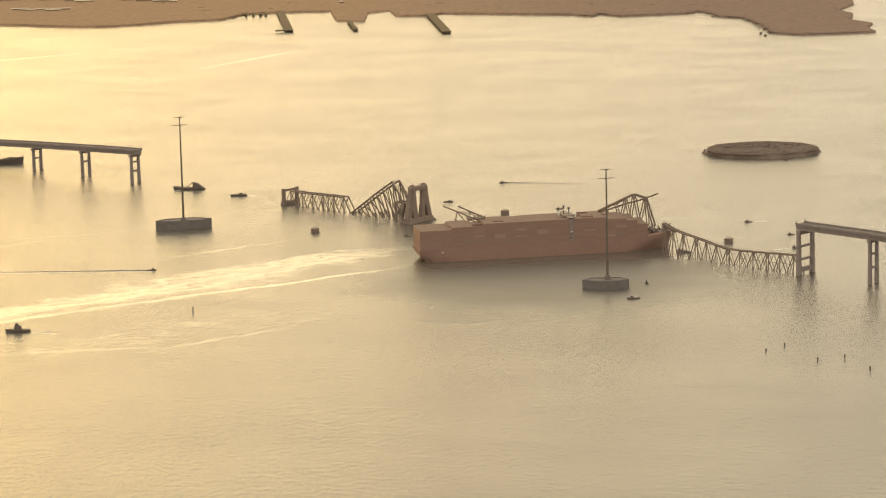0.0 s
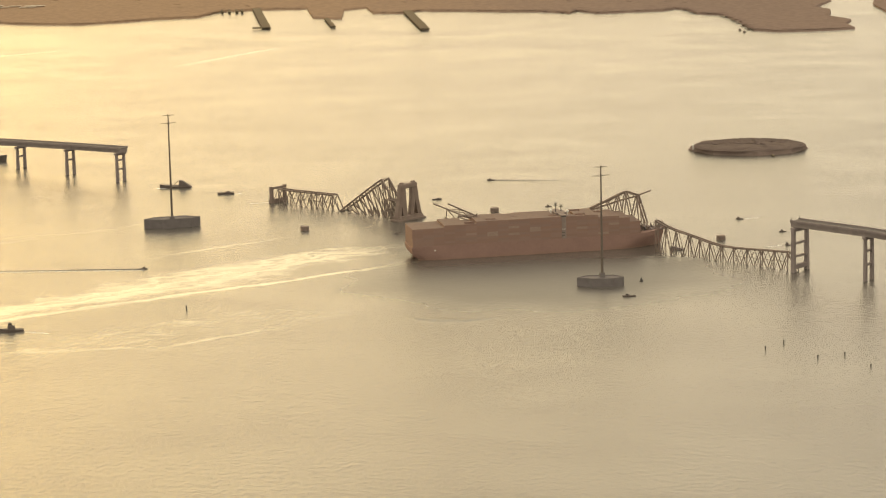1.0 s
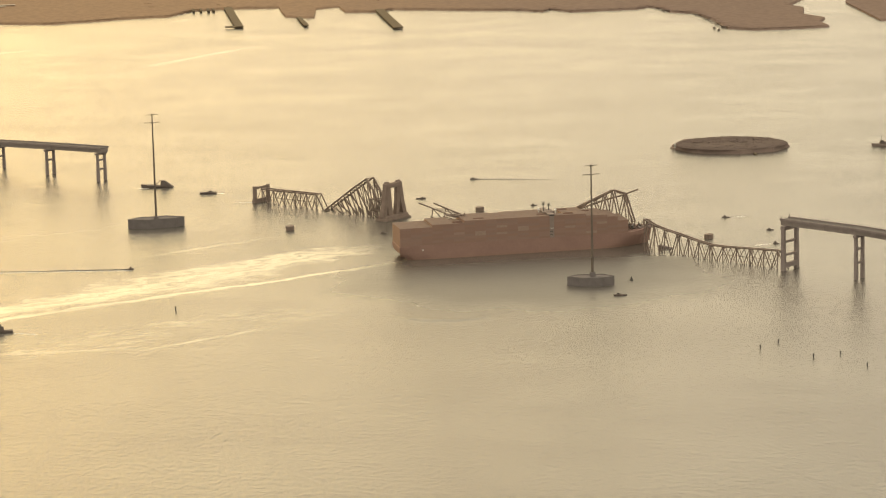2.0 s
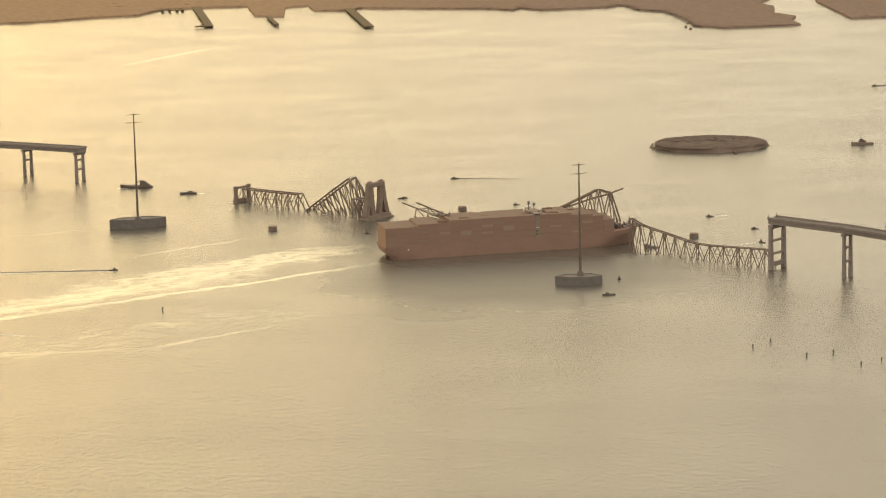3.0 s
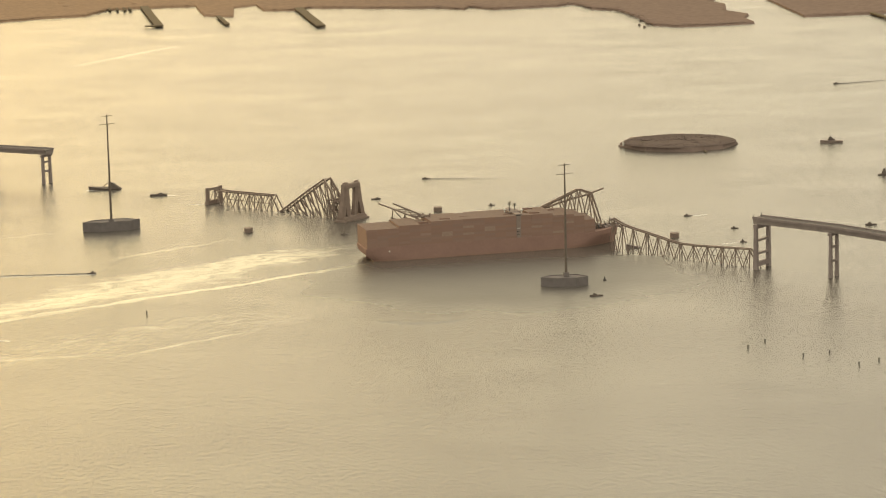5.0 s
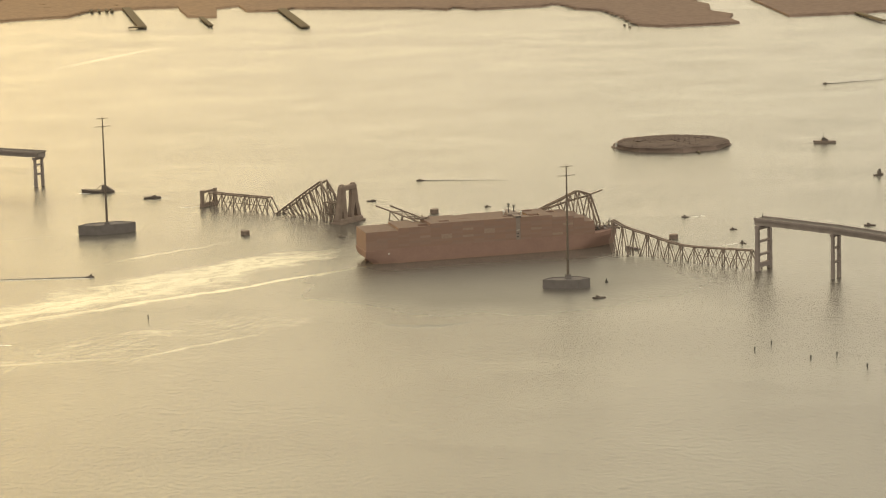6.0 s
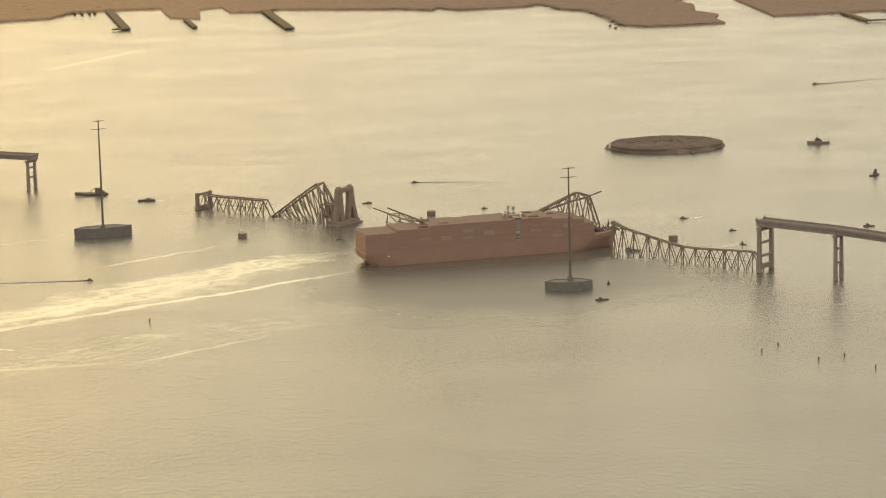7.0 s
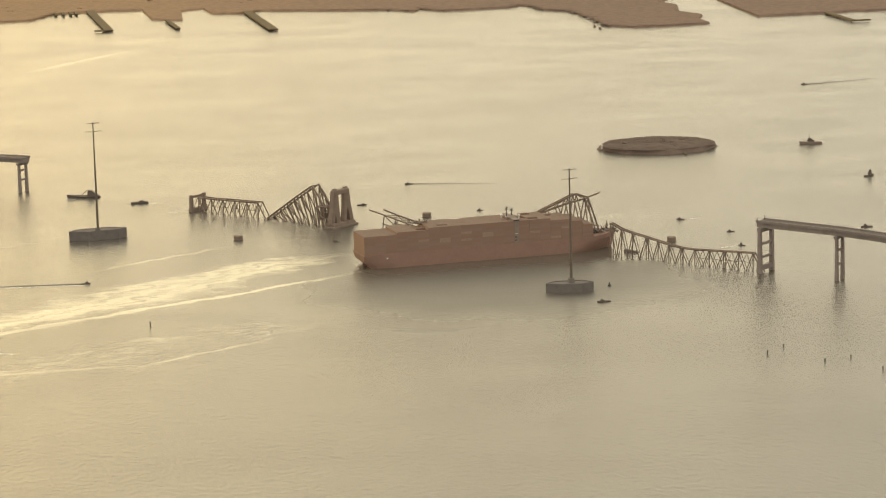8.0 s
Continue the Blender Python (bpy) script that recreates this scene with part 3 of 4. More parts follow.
e = thing("bridge_pier", on_bridge(592), "low concrete portal pier standing at the broken truss end", "bridge pier")
for sy in (-1, 1):
    bm = bmesh.new()
    box(bm, -1.4, 1.4, sy * 8.6 - 1.6, sy * 8.6 + 1.6, -2, 15.3, 0.15)
    part("column", bm, M_PIER, e)
bm = bmesh.new()
box(bm, -1.0, 1.0, -7.0, 7.0, 12.6, 14.6)
part("cap_beam", bm, M_PIER, e)
bm = bmesh.new()
box(bm, -2.0, 2.0, -10.6, 10.6, -2, 3.4, 0.2)
part("footing", bm, M_PIER, e)
for a, b in (((0, -5.5, 3), (0, 0, 11.8)), ((0, 5.5, 3), (0, 0, 11.8)), ((0, 0, 3), (0, -5.5, 11.8))):
    member("bent_bar", a, b, 0.5, e)

# ================= fallen trusses =================


rnd_bar = random.Random(17)
NEAR_SIDE = 1.0


def truss(name, label, m, top, bottom, half, w=0.95, web="V", lean=0.0):
    """Two truss planes joined by cross bars. top, bottom: panel points (s, z) in order, local to m; half: half the width."""
    e = thing(name, m, label, "truss", "wreckage of the fallen bridge")
    k = len(top)
    for sy in (-1, 1):
        y = sy * half

        def T(i):
            return (top[i][0], y + lean * top[i][1], top[i][1])

        def Bt(i):
            return (bottom[i][0], y + lean * bottom[i][1], bottom[i][1])
        for i in range(k - 1):
            member("top_chord", T(i), T(i + 1), w * 1.25, e)
            member("bottom_chord", Bt(i), Bt(i + 1), w, e)
            if web == "open" and i % 2:
                continue
            if web == "V":
                member("diagonal", Bt(i) if i % 2 == 0 else T(i), T(i + 1) if i % 2 == 0 else Bt(i + 1), w * 0.8, e)
            else:
                member("diagonal", T(i), Bt(i + 1), w * 0.7, e)
                if web == "N" and i > 0:
                    a, b = (Vector(T(i)) + Vector(T(i + 1))) / 2, (Vector(Bt(i)) + Vector(Bt(i + 1))) / 2
                    member("rib", a, b, w * 0.55, e)
        for i in range(k):
            if (Vector(T(i)) - Vector(Bt(i))).length > 2.0:
                member("vertical", T(i), Bt(i), w * 0.7, e)
    for i in range(k):
        member("cross_bar", (top[i][0], -half + lean * top[i][1], top[i][1]), (top[i][0], half + lean * top[i][1], top[i][1]), w * 0.6, e)
        if i % 2 == 0:
            member("cross_bar", (bottom[i][0], -half + lean * bottom[i][1], bottom[i][1]), (bottom[i][0], half + lean * bottom[i][1], bottom[i][1]), w * 0.6, e)
        if i:
            if rnd_bar.random() < 0.7:
                q = top[i][0] + rnd_bar.uniform(-3, 3)
                hang = rnd_bar.choice((-1, 1)) * half
                member("bent_bar", (q, hang, max(1.0, top[i][1] * rnd_bar.uniform(0.3, 0.7))), (q + rnd_bar.uniform(-5, 5), hang * rnd_bar.uniform(0.3, 0.9), -1.0), w * rnd_bar.uniform(0.35, 0.6), e)
            member("lateral_bar", (top[i - 1][0], -half + lean * top[i - 1][1], top[i - 1][1]), (top[i][0], half + lean * top[i][1], top[i][1]), w * 0.4, e)
    return e


def fan_truss(name, label, nodes, half, w, foot=-1.2):
    """A sunken Warren truss: from each top node a post and two raking diagonals go down into the water."""
    e = thing(name, BRIDGE.copy(), label, "truss", "wreckage of the fallen bridge")
    for sy in (-1, 1):
        y = sy * half
        for (s0, z0), (s1, z1) in zip(nodes, nodes[1:]):
            sm = (s0 + s1) / 2
            member("top_chord", (s0, y, z0), (s1, y, z1), w * 1.3, e)
            thick = w * (0.8 if sy > 0 else 0.5)
            member("diagonal", (s0, y, z0), (sm, y, foot), thick, e)
            member("diagonal", (s1, y, z1), (sm, y, foot), thick, e)
            member("bottom_chord", (s0, y, foot), (sm, y, foot + 0.3), w * 0.8, e)
            member("bottom_chord", (sm, y, foot + 0.3), (s1, y, foot), w * 0.8, e)
            bm = bmesh.new()
            box(bm, s0 - 0.9, s0 + 0.9, y - 0.25, y + 0.25, z0 - 1.5, z0 + 0.3, 0.0)
            part("gusset_plate", bm, M_STEEL, e)
        for s0, z0 in nodes if sy > 0 else nodes[::3]:
            member("vertical", (s0, y, z0), (s0, y, foot), w * 0.75, e)
    for sy in (-1, 1):
        member("end_post", (nodes[-1][0], sy * half, nodes[-1][1]), (nodes[-1][0] - 9.0, sy * half, foot), w, e)
    for s0, z0 in nodes:
        member("cross_bar", (s0, -half, z0), (s0, half, z0), w * 0.7, e)
        member("sway_bar", (s0, -half, z0), (s0, half, max(1.0, z0 * 0.45)), w * 0.4, e)
        q = s0 + rnd_bar.uniform(-6, 6)
        member("bent_bar", (q, rnd_bar.uniform(-half, half), z0 * rnd_bar.uniform(0.25, 0.6)), (q + rnd_bar.uniform(-4, 4), rnd_bar.uniform(-half, half), -1.0), w * 0.5, e)
    for (s0, z0), (s1, z1) in zip(nodes, nodes[1:]):
        member("lateral_bar", (s0, -half, z0), (s1, half, z1), w * 0.45, e)
    for (s0, z0), (s1, z1) in list(zip(nodes, nodes[1:]))[-4:]:
        sm, zm = (s0 + s1) / 2, (z0 + z1) / 2
        member("brace", (sm, 0, zm * 0.95), (s0, half, foot), w * 0.5, e)
        member("brace", (sm, 0, zm * 0.95), (s1, half, foot), w * 0.5, e)
        member("rail", (s0, half, z0 * 0.5), (s1, half, z1 * 0.45), w * 0.45, e)
    return e


# flank truss by the low pier, half sunk
fan_truss("fallen_truss", "rusty steel bridge truss lying half sunk beside a low pier", [(588, 12.8), (573, 12.5), (559, 12.8), (545, 13.0), (531, 13.3), (518, 13.6)], 3.2, 0.95)
# part reared up against the main pier
truss("fallen_truss", "twisted steel bridge truss reared up against the tall pier", BRIDGE.copy(),
      [(507, 0.5), (499, 5.8), (491, 11.0), (483, 16.2), (475, 21.4), (467, 26.4), (454, 34.2), (447, 25.0), (441, 15.0)],
      [(503, -1), (493, -1), (483, -1), (474, -1), (466, -1), (458, -1), (450, -1), (443, -1), (437, -1)], 4.5, 1.1, "N")
# flank truss between the bow and the near pier
fan_truss("fallen_truss", "long steel bridge truss sagging from the bow into the water",
          [(144.3, 26.9), (133.9, 22.8), (123.2, 20.4), (110.3, 18.2), (98.9, 16.0), (88.7, 14.0), (77.4, 12.4), (64.2, 12.2), (50.8, 12.7), (37.5, 13.3), (23.8, 13.9), (10.4, 14.3)], 1.7, 0.82)
# part still standing in the water beyond the ship
e = thing("fallen_truss", BRIDGE @ pose(4.0, 0, -0.6), "broken steel truss sticking out of the water beyond the ship", "truss", "wreckage of the fallen bridge")
for y, drop, first in ((NEAR_SIDE * 8.5, 0.0, 384.0), (-NEAR_SIDE * 8.5, 2.2, 382.0)):
    line = [(first, 19.4 - drop), (368, 16.2 - drop), (354, 13.2 - drop), (338, 9.8 - drop), (320, 6.2 - drop)]
    for a, b in zip(line, line[1:]):
        member("top_chord", (a[0], y, a[1]), (b[0], y, b[1]), 1.15, e)
    for s0, z0 in line[1:]:
        member("vertical", (s0, y, z0), (s0 + 3.0, y, -1.0), 0.75, e)
    member("diagonal", (368, y, 16.2 - drop), (350, y, 2.0), 0.7, e)
    member("diagonal", (338, y, 9.8 - drop), (352, y, 0.0), 0.7, e)
    member("bottom_chord", (371, y, 8.5 - drop), (322, y, 1.0), 0.8, e)
for s0, z0 in ((368, 15.6), (354, 12.4), (338, 9.0)):
    member("cross_bar", (s0, NEAR_SIDE * 8.5, z0), (s0, -NEAR_SIDE * 8.5, z0 - 2.2), 0.65, e)
member("lateral_bar", (368, NEAR_SIDE * 8.5, 15.8), (354, -NEAR_SIDE * 8.5, 10.6), 0.5, e)
member("lateral_bar", (354, NEAR_SIDE * 8.5, 12.8), (338, -NEAR_SIDE * 8.5, 7.2), 0.5, e)
# bars and a bent frame left hanging between the reared truss and the tall pier
e = thing("hanging_wreckage", BRIDGE.copy(), "bent steel bars and frame caught against the tall pier", "debris", "wreckage of the fallen bridge")
member("bent_bar", (450, -2, 28.5), (441, -3, 18.5), 0.9, e)
for y in (1.0, 8.0):
    member("frame_bar", (447, y, 17.0), (433, y, 17.0), 1.2, e)
    member("frame_bar", (447, y, 17.0), (445, y, -1.0), 1.0, e)
    member("frame_bar", (439, y, 17.0), (440, y, -1.0), 0.9, e)
    member("brace", (446, y, 16.0), (439, y, 7.0), 0.6, e)
    member("brace", (439, y, 16.0), (446, y, 7.0), 0.6, e)
    member("frame_bar", (446, y, 7.0), (433, y, 7.0), 0.9, e)
    member("brace", (444, y, 6.0), (434, y, -1.0), 0.7, e)
member("frame_bar", (447, 1, 17.0), (447, 8, 17.0), 0.8, e)

# ================= container ship =================
SHIP = pose(-23.0, 2438.1, 0, 0, 0, 10.0)
LEN, HALF, SIDE = 220.0, 17.4, 11.0


def stern_x(z):
    """Where the counter stern begins at z above the water."""
    return float(np.interp(z, [-3.0, 0.5, 5.0, 9.0], [8.0, 7.4, 1.6, 0.6]))


def stem_x(z):
    return LEN - 3.0 + 4.0 * min(1.0, max(0.0, (z + 1.0) / 14.0))


def hull_half(x, z):
    """Half breadth of the hull at x from the stern and z above the water."""
    q = min(1.0, max(0.0, (z + 2.0) / 13.0))
    w, bow0 = HALF, LEN - 52 + 20 * q
    if x > bow0:
        t = min(1.0, (x - bow0) / (stem_x(z) - bow0))
        w *= max(0.03, 1.0 - t ** (1.8 + 1.4 * q))
    t = max(0.0, min(1.0, (x - stern_x(z)) / 22.0))
    full = 0.74 + 0.24 * q
    return w * (full + (1.0 - full) * t ** 0.5)


def hull_mesh(z0, z1, rows, stations=40):
    bm = bmesh.new()
    grid = []
    for r in range(rows + 1):
        z = z0 + (z1 - z0) * r / rows
        xa, xb = stern_x(z), stem_x(z)
        line = []
        for i in range(stations + 1):
            t = i / stations
            x = xa + (xb - xa) * t
            sheer = 3.2 * max(0.0, (x - (LEN - 34)) / 34) ** 0.7 if z1 > 5 and r == rows and x > LEN - 34 else 0.0
            line.append((x, hull_half(x, z), z + sheer))
        grid.append([[bm.verts.new((x, s * w, z)) for x, w, z in line] for s in (-1, 1)])
    for a, b in zip(grid, grid[1:]):
        for sgn in (0, 1):
            for i in range(stations):
                bm.faces.new((a[sgn][i], a[sgn][i + 1], b[sgn][i + 1], b[sgn][i]))
        bm.faces.new((a[0][0], b[0][0], b[1][0], a[1][0]))
        bm.faces.new((a[0][-1], a[1][-1], b[1][-1], b[0][-1]))
    top = grid[-1]
    for i in range(stations):
        bm.faces.new((top[0][i], top[0][i + 1], top[1][i + 1], top[1][i]))
    return bm


ship = thing("container_ship", SHIP, "huge dark laden container ship lying beneath fallen bridge trusses", "ship")
part("hull", hull_mesh(0.9, SIDE, 8), M_HULL, ship, "dark reddish-brown weathered hull side")
part("boot_top", hull_mesh(-3.0, 0.95, 2), M_BOOT, ship, "dull red bottom paint at the waterline")
for sy in (-1, 1):
    bm = bmesh.new()
    box(bm, 8, LEN - 30, sy * (HALF - 0.2) - 0.12, sy * (HALF - 0.2) + 0.12, SIDE, SIDE + 1.0)
    part("bulwark", bm, M_HULL, ship)

bm = bmesh.new()
box(bm, 1.4, 10.5, -HALF * 0.955, HALF * 0.955, SIDE - 0.2, SIDE + 0.7)
part("mooring_deck", bm, M_HULL, ship)
bm = bmesh.new()
box(bm, 4.0, 8.8, -0.5, 0.5, -3.0, 4.6, 0.12)
cone(bm, (5.2, 0, 4.0), (5.2, 0, 7.0), 0.7, 0.7, 8)
part("rudder", bm, M_BOOT, ship)

# deckhouse with bridge wings, windows, masts
HX = 130.0
house = new("deckhouse")
house.parent, house.location = ship, (HX, 0, SIDE)
bm = bmesh.new()
box(bm, -1.9, 1.9, -17.0, 15.5, 0, 19.0)
bmesh.ops.bevel(bm, geom=bm.edges[:], offset=0.25, segments=1, affect="EDGES")
part("house_wall", bm, M_GRIME, house, "grimy off-white deckhouse wall")
bm = bmesh.new()
box(bm, -2.6, 2.6, -17.2, 17.2, 19.0, 20.6)
bmesh.ops.bevel(bm, geom=bm.edges[:], offset=0.2, segments=1, affect="EDGES")
part("wheelhouse", bm, M_GRIME, house, "grimy white wheelhouse with wings")
bm = bmesh.new()
box(bm, -4.8, 4.8, -6, 6, 19.6, 21.0)
part("monkey_island", bm, M_GRIME, house)
for lvl in range(2):
    for j in range(2):
        bm = bmesh.new()
        box(bm, -1.4 + j * 1.1, -0.8 + j * 1.1, -17.06, -16.9, 3.0 + lvl * 2.6, 4.0 + lvl * 2.6)
        part("window", bm, M_GLASS, house)
bm = bmesh.new()
box(bm, -2.2, 2.2, -17.26, -17.0, 19.4, 20.2)
part("window", bm, M_GLASS, house)
for px_, y, h in ((-3.0, 0.0, 8.0), (2.0, 2.0, 6.0)):
    bm = bmesh.new()
    cone(bm, (px_, y, 20.9), (px_, y, 20.9 + h), 0.5, 0.25, 8)
    box(bm, px_ - 1.7, px_ + 1.7, y - 0.3, y + 0.3, 20.9 + h * 0.62, 20.9 + h * 0.62 + 0.45)
    cone(bm, (px_, y, 20.9 + h * 0.66), (px_ - 1.5, y, 20.9 + h), 0.3, 0.2, 6)
    cone(bm, (px_, y, 20.9 + h * 0.66), (px_ + 1.5, y, 20.9 + h), 0.3, 0.2, 6)
    part("radar_mast", bm, M_DARK, house)
for px_, y in ((-6.4, 3.0), (6.2, -4.0)):
    bm = bmesh.new()
    cone(bm, (px_, y, 18.5), (px_, y, 21.4), 0.5, 0.5, 10)
    cone(bm, (px_, y, 21.0), (px_, y, 21.7), 0.9, 1.3, 10)
    cone(bm, (px_, y, 21.7), (px_, y, 22.9), 1.3, 0.3, 10)
    part("satellite_dome", bm, M_WHITE, house, "white satellite dome")
for sy in (-1, 1):
    bm = bmesh.new()
    box(bm, -1.8, 1.8, sy * 16.0 - 1.2, sy * 16.0 + 1.2, 8.2, 9.5)
    bmesh.ops.bevel(bm, geom=bm.edges[:], offset=0.5, segments=2, affect="EDGES")
    part("lifeboat", bm, M_WHITE, house, "pale lifeboat in its davits")

# one steel container, shared by all
CW, CH, CL = 1.76, 1.87, 9.02
bm = bmesh.new()
box(bm, 0.01, CL + 0.02, 0.02, CW - 0.02, 0.01, CH - 0.005)
bmesh.ops.bevel(bm, geom=bm.edges[:], offset=0.03, segments=1, affect="EDGES")
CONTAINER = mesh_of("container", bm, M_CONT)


M_PALE = surface("pale_container_paint", (0.239, 0.169, 0.137), (0.292, 0.217, 0.177), 2.0, 0.75, 0.0, 0.1, (0.279, 0.190, 0.152))
bm = bmesh.new()
box(bm, 0.01, CL + 0.02, 0.02, CW - 0.02, 0.01, CH - 0.005)
bmesh.ops.bevel(bm, geom=bm.edges[:], offset=0.03, segments=1, affect="EDGES")
PALE = mesh_of("container", bm, M_PALE)
PALE_AT = {(7, 4), (7, 3), (9, 3), (11, 5), (11, 4), (9, 6), (15, 4), (18, 5), (17, 1)}      # bay, tier on the near side


def bay_top(x):
    """Height of the stow above the water along the ship."""
    return np.interp(x, [-5, 24, 35, 65, 105, 137, 165, 180, 192, 204], [27.0, 27.2, 28.6, 29.8, 31.0, 30.4, 29.0, 26.5, 23.0, 18.5])


rnd = random.Random(21)
bays = [1.3 + 9.06 * i for i in range(14)] + [132.0 + 9.13 * i for i in range(7)]
for bay_no, x in enumerate(bays):
    bay = new("container_bay")
    bay.parent, bay.location = ship, (x, 0, SIDE + 0.7)
    rows = 19
    while rows * CW / 2 > hull_half(x + CL, SIDE + 2) + 0.4 and rows > 7:
        rows -= 1
    n0 = max(2, round((bay_top(x + 4) - SIDE - 0.7) / CH))
    heights, h = [], n0
    for r in range(rows):
        if rnd.random() < 0.25 and bay_no > 4:
            h = n0 - (rnd.random() < 0.1)
        heights.append(h)
    bm = bmesh.new()
    for r, h in enumerate(heights):
        y = (r - rows / 2) * CW
        if r > 0 and h > 1:
            box(bm, 0.05, CL - 0.02, y + 0.02, y + CW - 0.02, 0, (h - 1) * CH)
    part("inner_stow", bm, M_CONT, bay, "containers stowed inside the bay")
    for r, h in enumerate(heights):
        y = (r - rows / 2) * CW
        for tier in (range(h) if r == 0 else (h - 1,)):
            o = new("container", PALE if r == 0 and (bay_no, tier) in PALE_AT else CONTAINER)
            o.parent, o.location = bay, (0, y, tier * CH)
    bm = bmesh.new()
    for y in (-rows * CW / 2, rows * CW / 2):
        box(bm, CL + 0.005, CL + 0.045, y - 0.2 if y > 0 else y + 0.04, y - 0.04 if y > 0 else y + 0.2, -0.7, min(n0, 6) * CH)
    box(bm, CL + 0.005, CL + 0.045, -rows * CW / 2, rows * CW / 2, min(n0, 6) * CH - 0.5, min(n0, 6) * CH)
    part("lashing_bridge", bm, M_HULL, bay)
bm = bmesh.new()
box(bm, 19.5, 20.6, -HALF - 0.1, -HALF + 0.3, 7.6, 8.6)
part("mooring_port", bm, M_WHITE, ship, "small pale plate on the hull side")
# forecastle gear
for dx, dy in ((-18, -5), (-18, 5), (-10, 0)):
    bm = bmesh.new()
    cone(bm, (LEN + dx, dy, SIDE + 0.5), (LEN + dx, dy, SIDE + 4.6), 1.2, 1.0, 10)
    box(bm, LEN + dx - 2, LEN + dx + 2, dy - 1.6, dy + 1.6, SIDE + 0.2, SIDE + 2.8, 0.3)
    part("windlass", bm, M_DARK, ship)
bm = bmesh.new()
cone(bm, (LEN - 6, 0, SIDE), (LEN - 6, 0, SIDE + 11), 0.5, 0.25, 8)
part("foremast", bm, M_DARK, ship)

# ================= transmission towers on their concrete islands =================


def tower(x, y, height, turn, rim, outline, label):
    e = thing("concrete_island", pose(x, y, 0), "angular concrete island carrying a transmission tower", "island", "tower islands")
    loc = [(a - x, b - y) for a, b in outline]
    part("island_fill", prism(bmesh.new(), [(a * 0.95, b * 0.95) for a, b in loc], -2.0, rim - 0.5, 1.0), M_ISLAND, e)
    n = len(loc)
    for i in range(n):
        (x0, y0), (x1, y1) = loc[i], loc[(i + 1) % n]
        bm = bmesh.new()
        quad = [(x0, y0), (x1, y1), (x1 * 0.94, y1 * 0.94), (x0 * 0.94, y0 * 0.94)]
        part("wall_panel", prism(bm, quad, -2.0, rim, 1.0), M_ISLAND, e)
    bm = bmesh.new()
    box(bm, -2.4, 2.4, -2.4, 2.4, rim - 2.0, 10.2, 0.3)
    part("plinth", bm, M_ISLAND, e)
    t = thing("transmission_tower", pose(x, y, 10.2, 0, 0, turn), label, "pylon", "transmission towers")
    H = height - 10.2
    for i in range(4):
        a, b = H * i / 4, H * (i + 1) / 4
        r0, r1 = 1.1 - 0.62 * i / 4, 1.1 - 0.62 * (i + 1) / 4
        bm = bmesh.new()
        cone(bm, (0, 0, a), (0, 0, b), r0, r1, 12)
        cone(bm, (0, 0, b - 0.5), (0, 0, b), r1 + 0.18, r1 + 0.18, 12)
        part("pole_section", bm, M_POLE, t)
    for z, half in ((H - 0.8, 5.2), (H - 7.8, 7.0)):
        bm = bmesh.new()
        for sx in (-1, 1):
            cone(bm, (0, 0, z), (sx * half, 0, z + 0.5), 0.36, 0.2, 8)
        arm = part("cross_arm", bm, M_POLE, t)
        for sx in (-1, 1):
            bm = bmesh.new()
            for j in range(2):
                cone(bm, (sx * half, 0, z - 0.5 + j * 0.4), (sx * half, 0, z - 0.25 + j * 0.4), 0.24, 0.14, 8)
            part("insulator", bm, M_DARK, arm)
    bm = bmesh.new()
    cone(bm, (0, 0, H), (0, 0, H + 2.2), 0.2, 0.08, 6)
    part("lightning_rod", bm, M_POLE, t)


tower(-231.6, 2616.5, 101.5, 20, 8.4, [(-256.5, 2614), (-240, 2610), (-214, 2616), (-207, 2623), (-222, 2630), (-249, 2624)], "very tall slender steel transmission pole with cross arms")
tower(129.3, 2297.5, 95.2, 20, 7.3, [(109.2, 2296), (120.7, 2290), (136.7, 2289), (146.2, 2295), (138.7, 2304), (116.7, 2304)], "very tall slender steel transmission pole beside the ship")

# ================= island fort =================
FORT = [(268, 2994), (289, 2957), (331, 2942), (366, 2953), (386, 2984), (374, 3022), (330, 3038), (284, 3028)]
fort = thing("island_fort", pose(328, 2985, 0), "old walled island fort overgrown with bare brown scrub", "fort")
rel = [(a - 328, b - 2985) for a, b in FORT]
part("sea_wall", prism(bmesh.new(), [(a * 1.03, b * 1.03) for a, b in rel], -2.0, 1.2, 0.99), M_STONE, fort)
part("fort_wall", prism(bmesh.new(), rel, 1.0, 4.2, 0.985), M_STONE, fort, "weathered granite rampart")
part("earth_fill", prism(bmesh.new(), [(a * 0.93, b * 0.93) for a, b in rel], 4.0, 4.8, 0.96), M_SCRUB, fort)
bm = bmesh.new()
box(bm, -1.2, 1.2, -53, -40, 0.6, 1.2)
part("landing_stage", bm, M_TIMBER, fort).location = (18, 0, 0)
bm = bmesh.new()
box(bm, -0.9, 0.9, -1, 1, 3.8, 7.4)
box(bm, -1.1, 1.1, -1.2, 1.2, 7.4, 7.8, 0.4)
part("lighthouse", bm, M_WHITE, fort, "small square ruined lighthouse").location = (-57, 4, -2.4)
bm = bmesh.new()
rings, n = 14, 56
grid = []
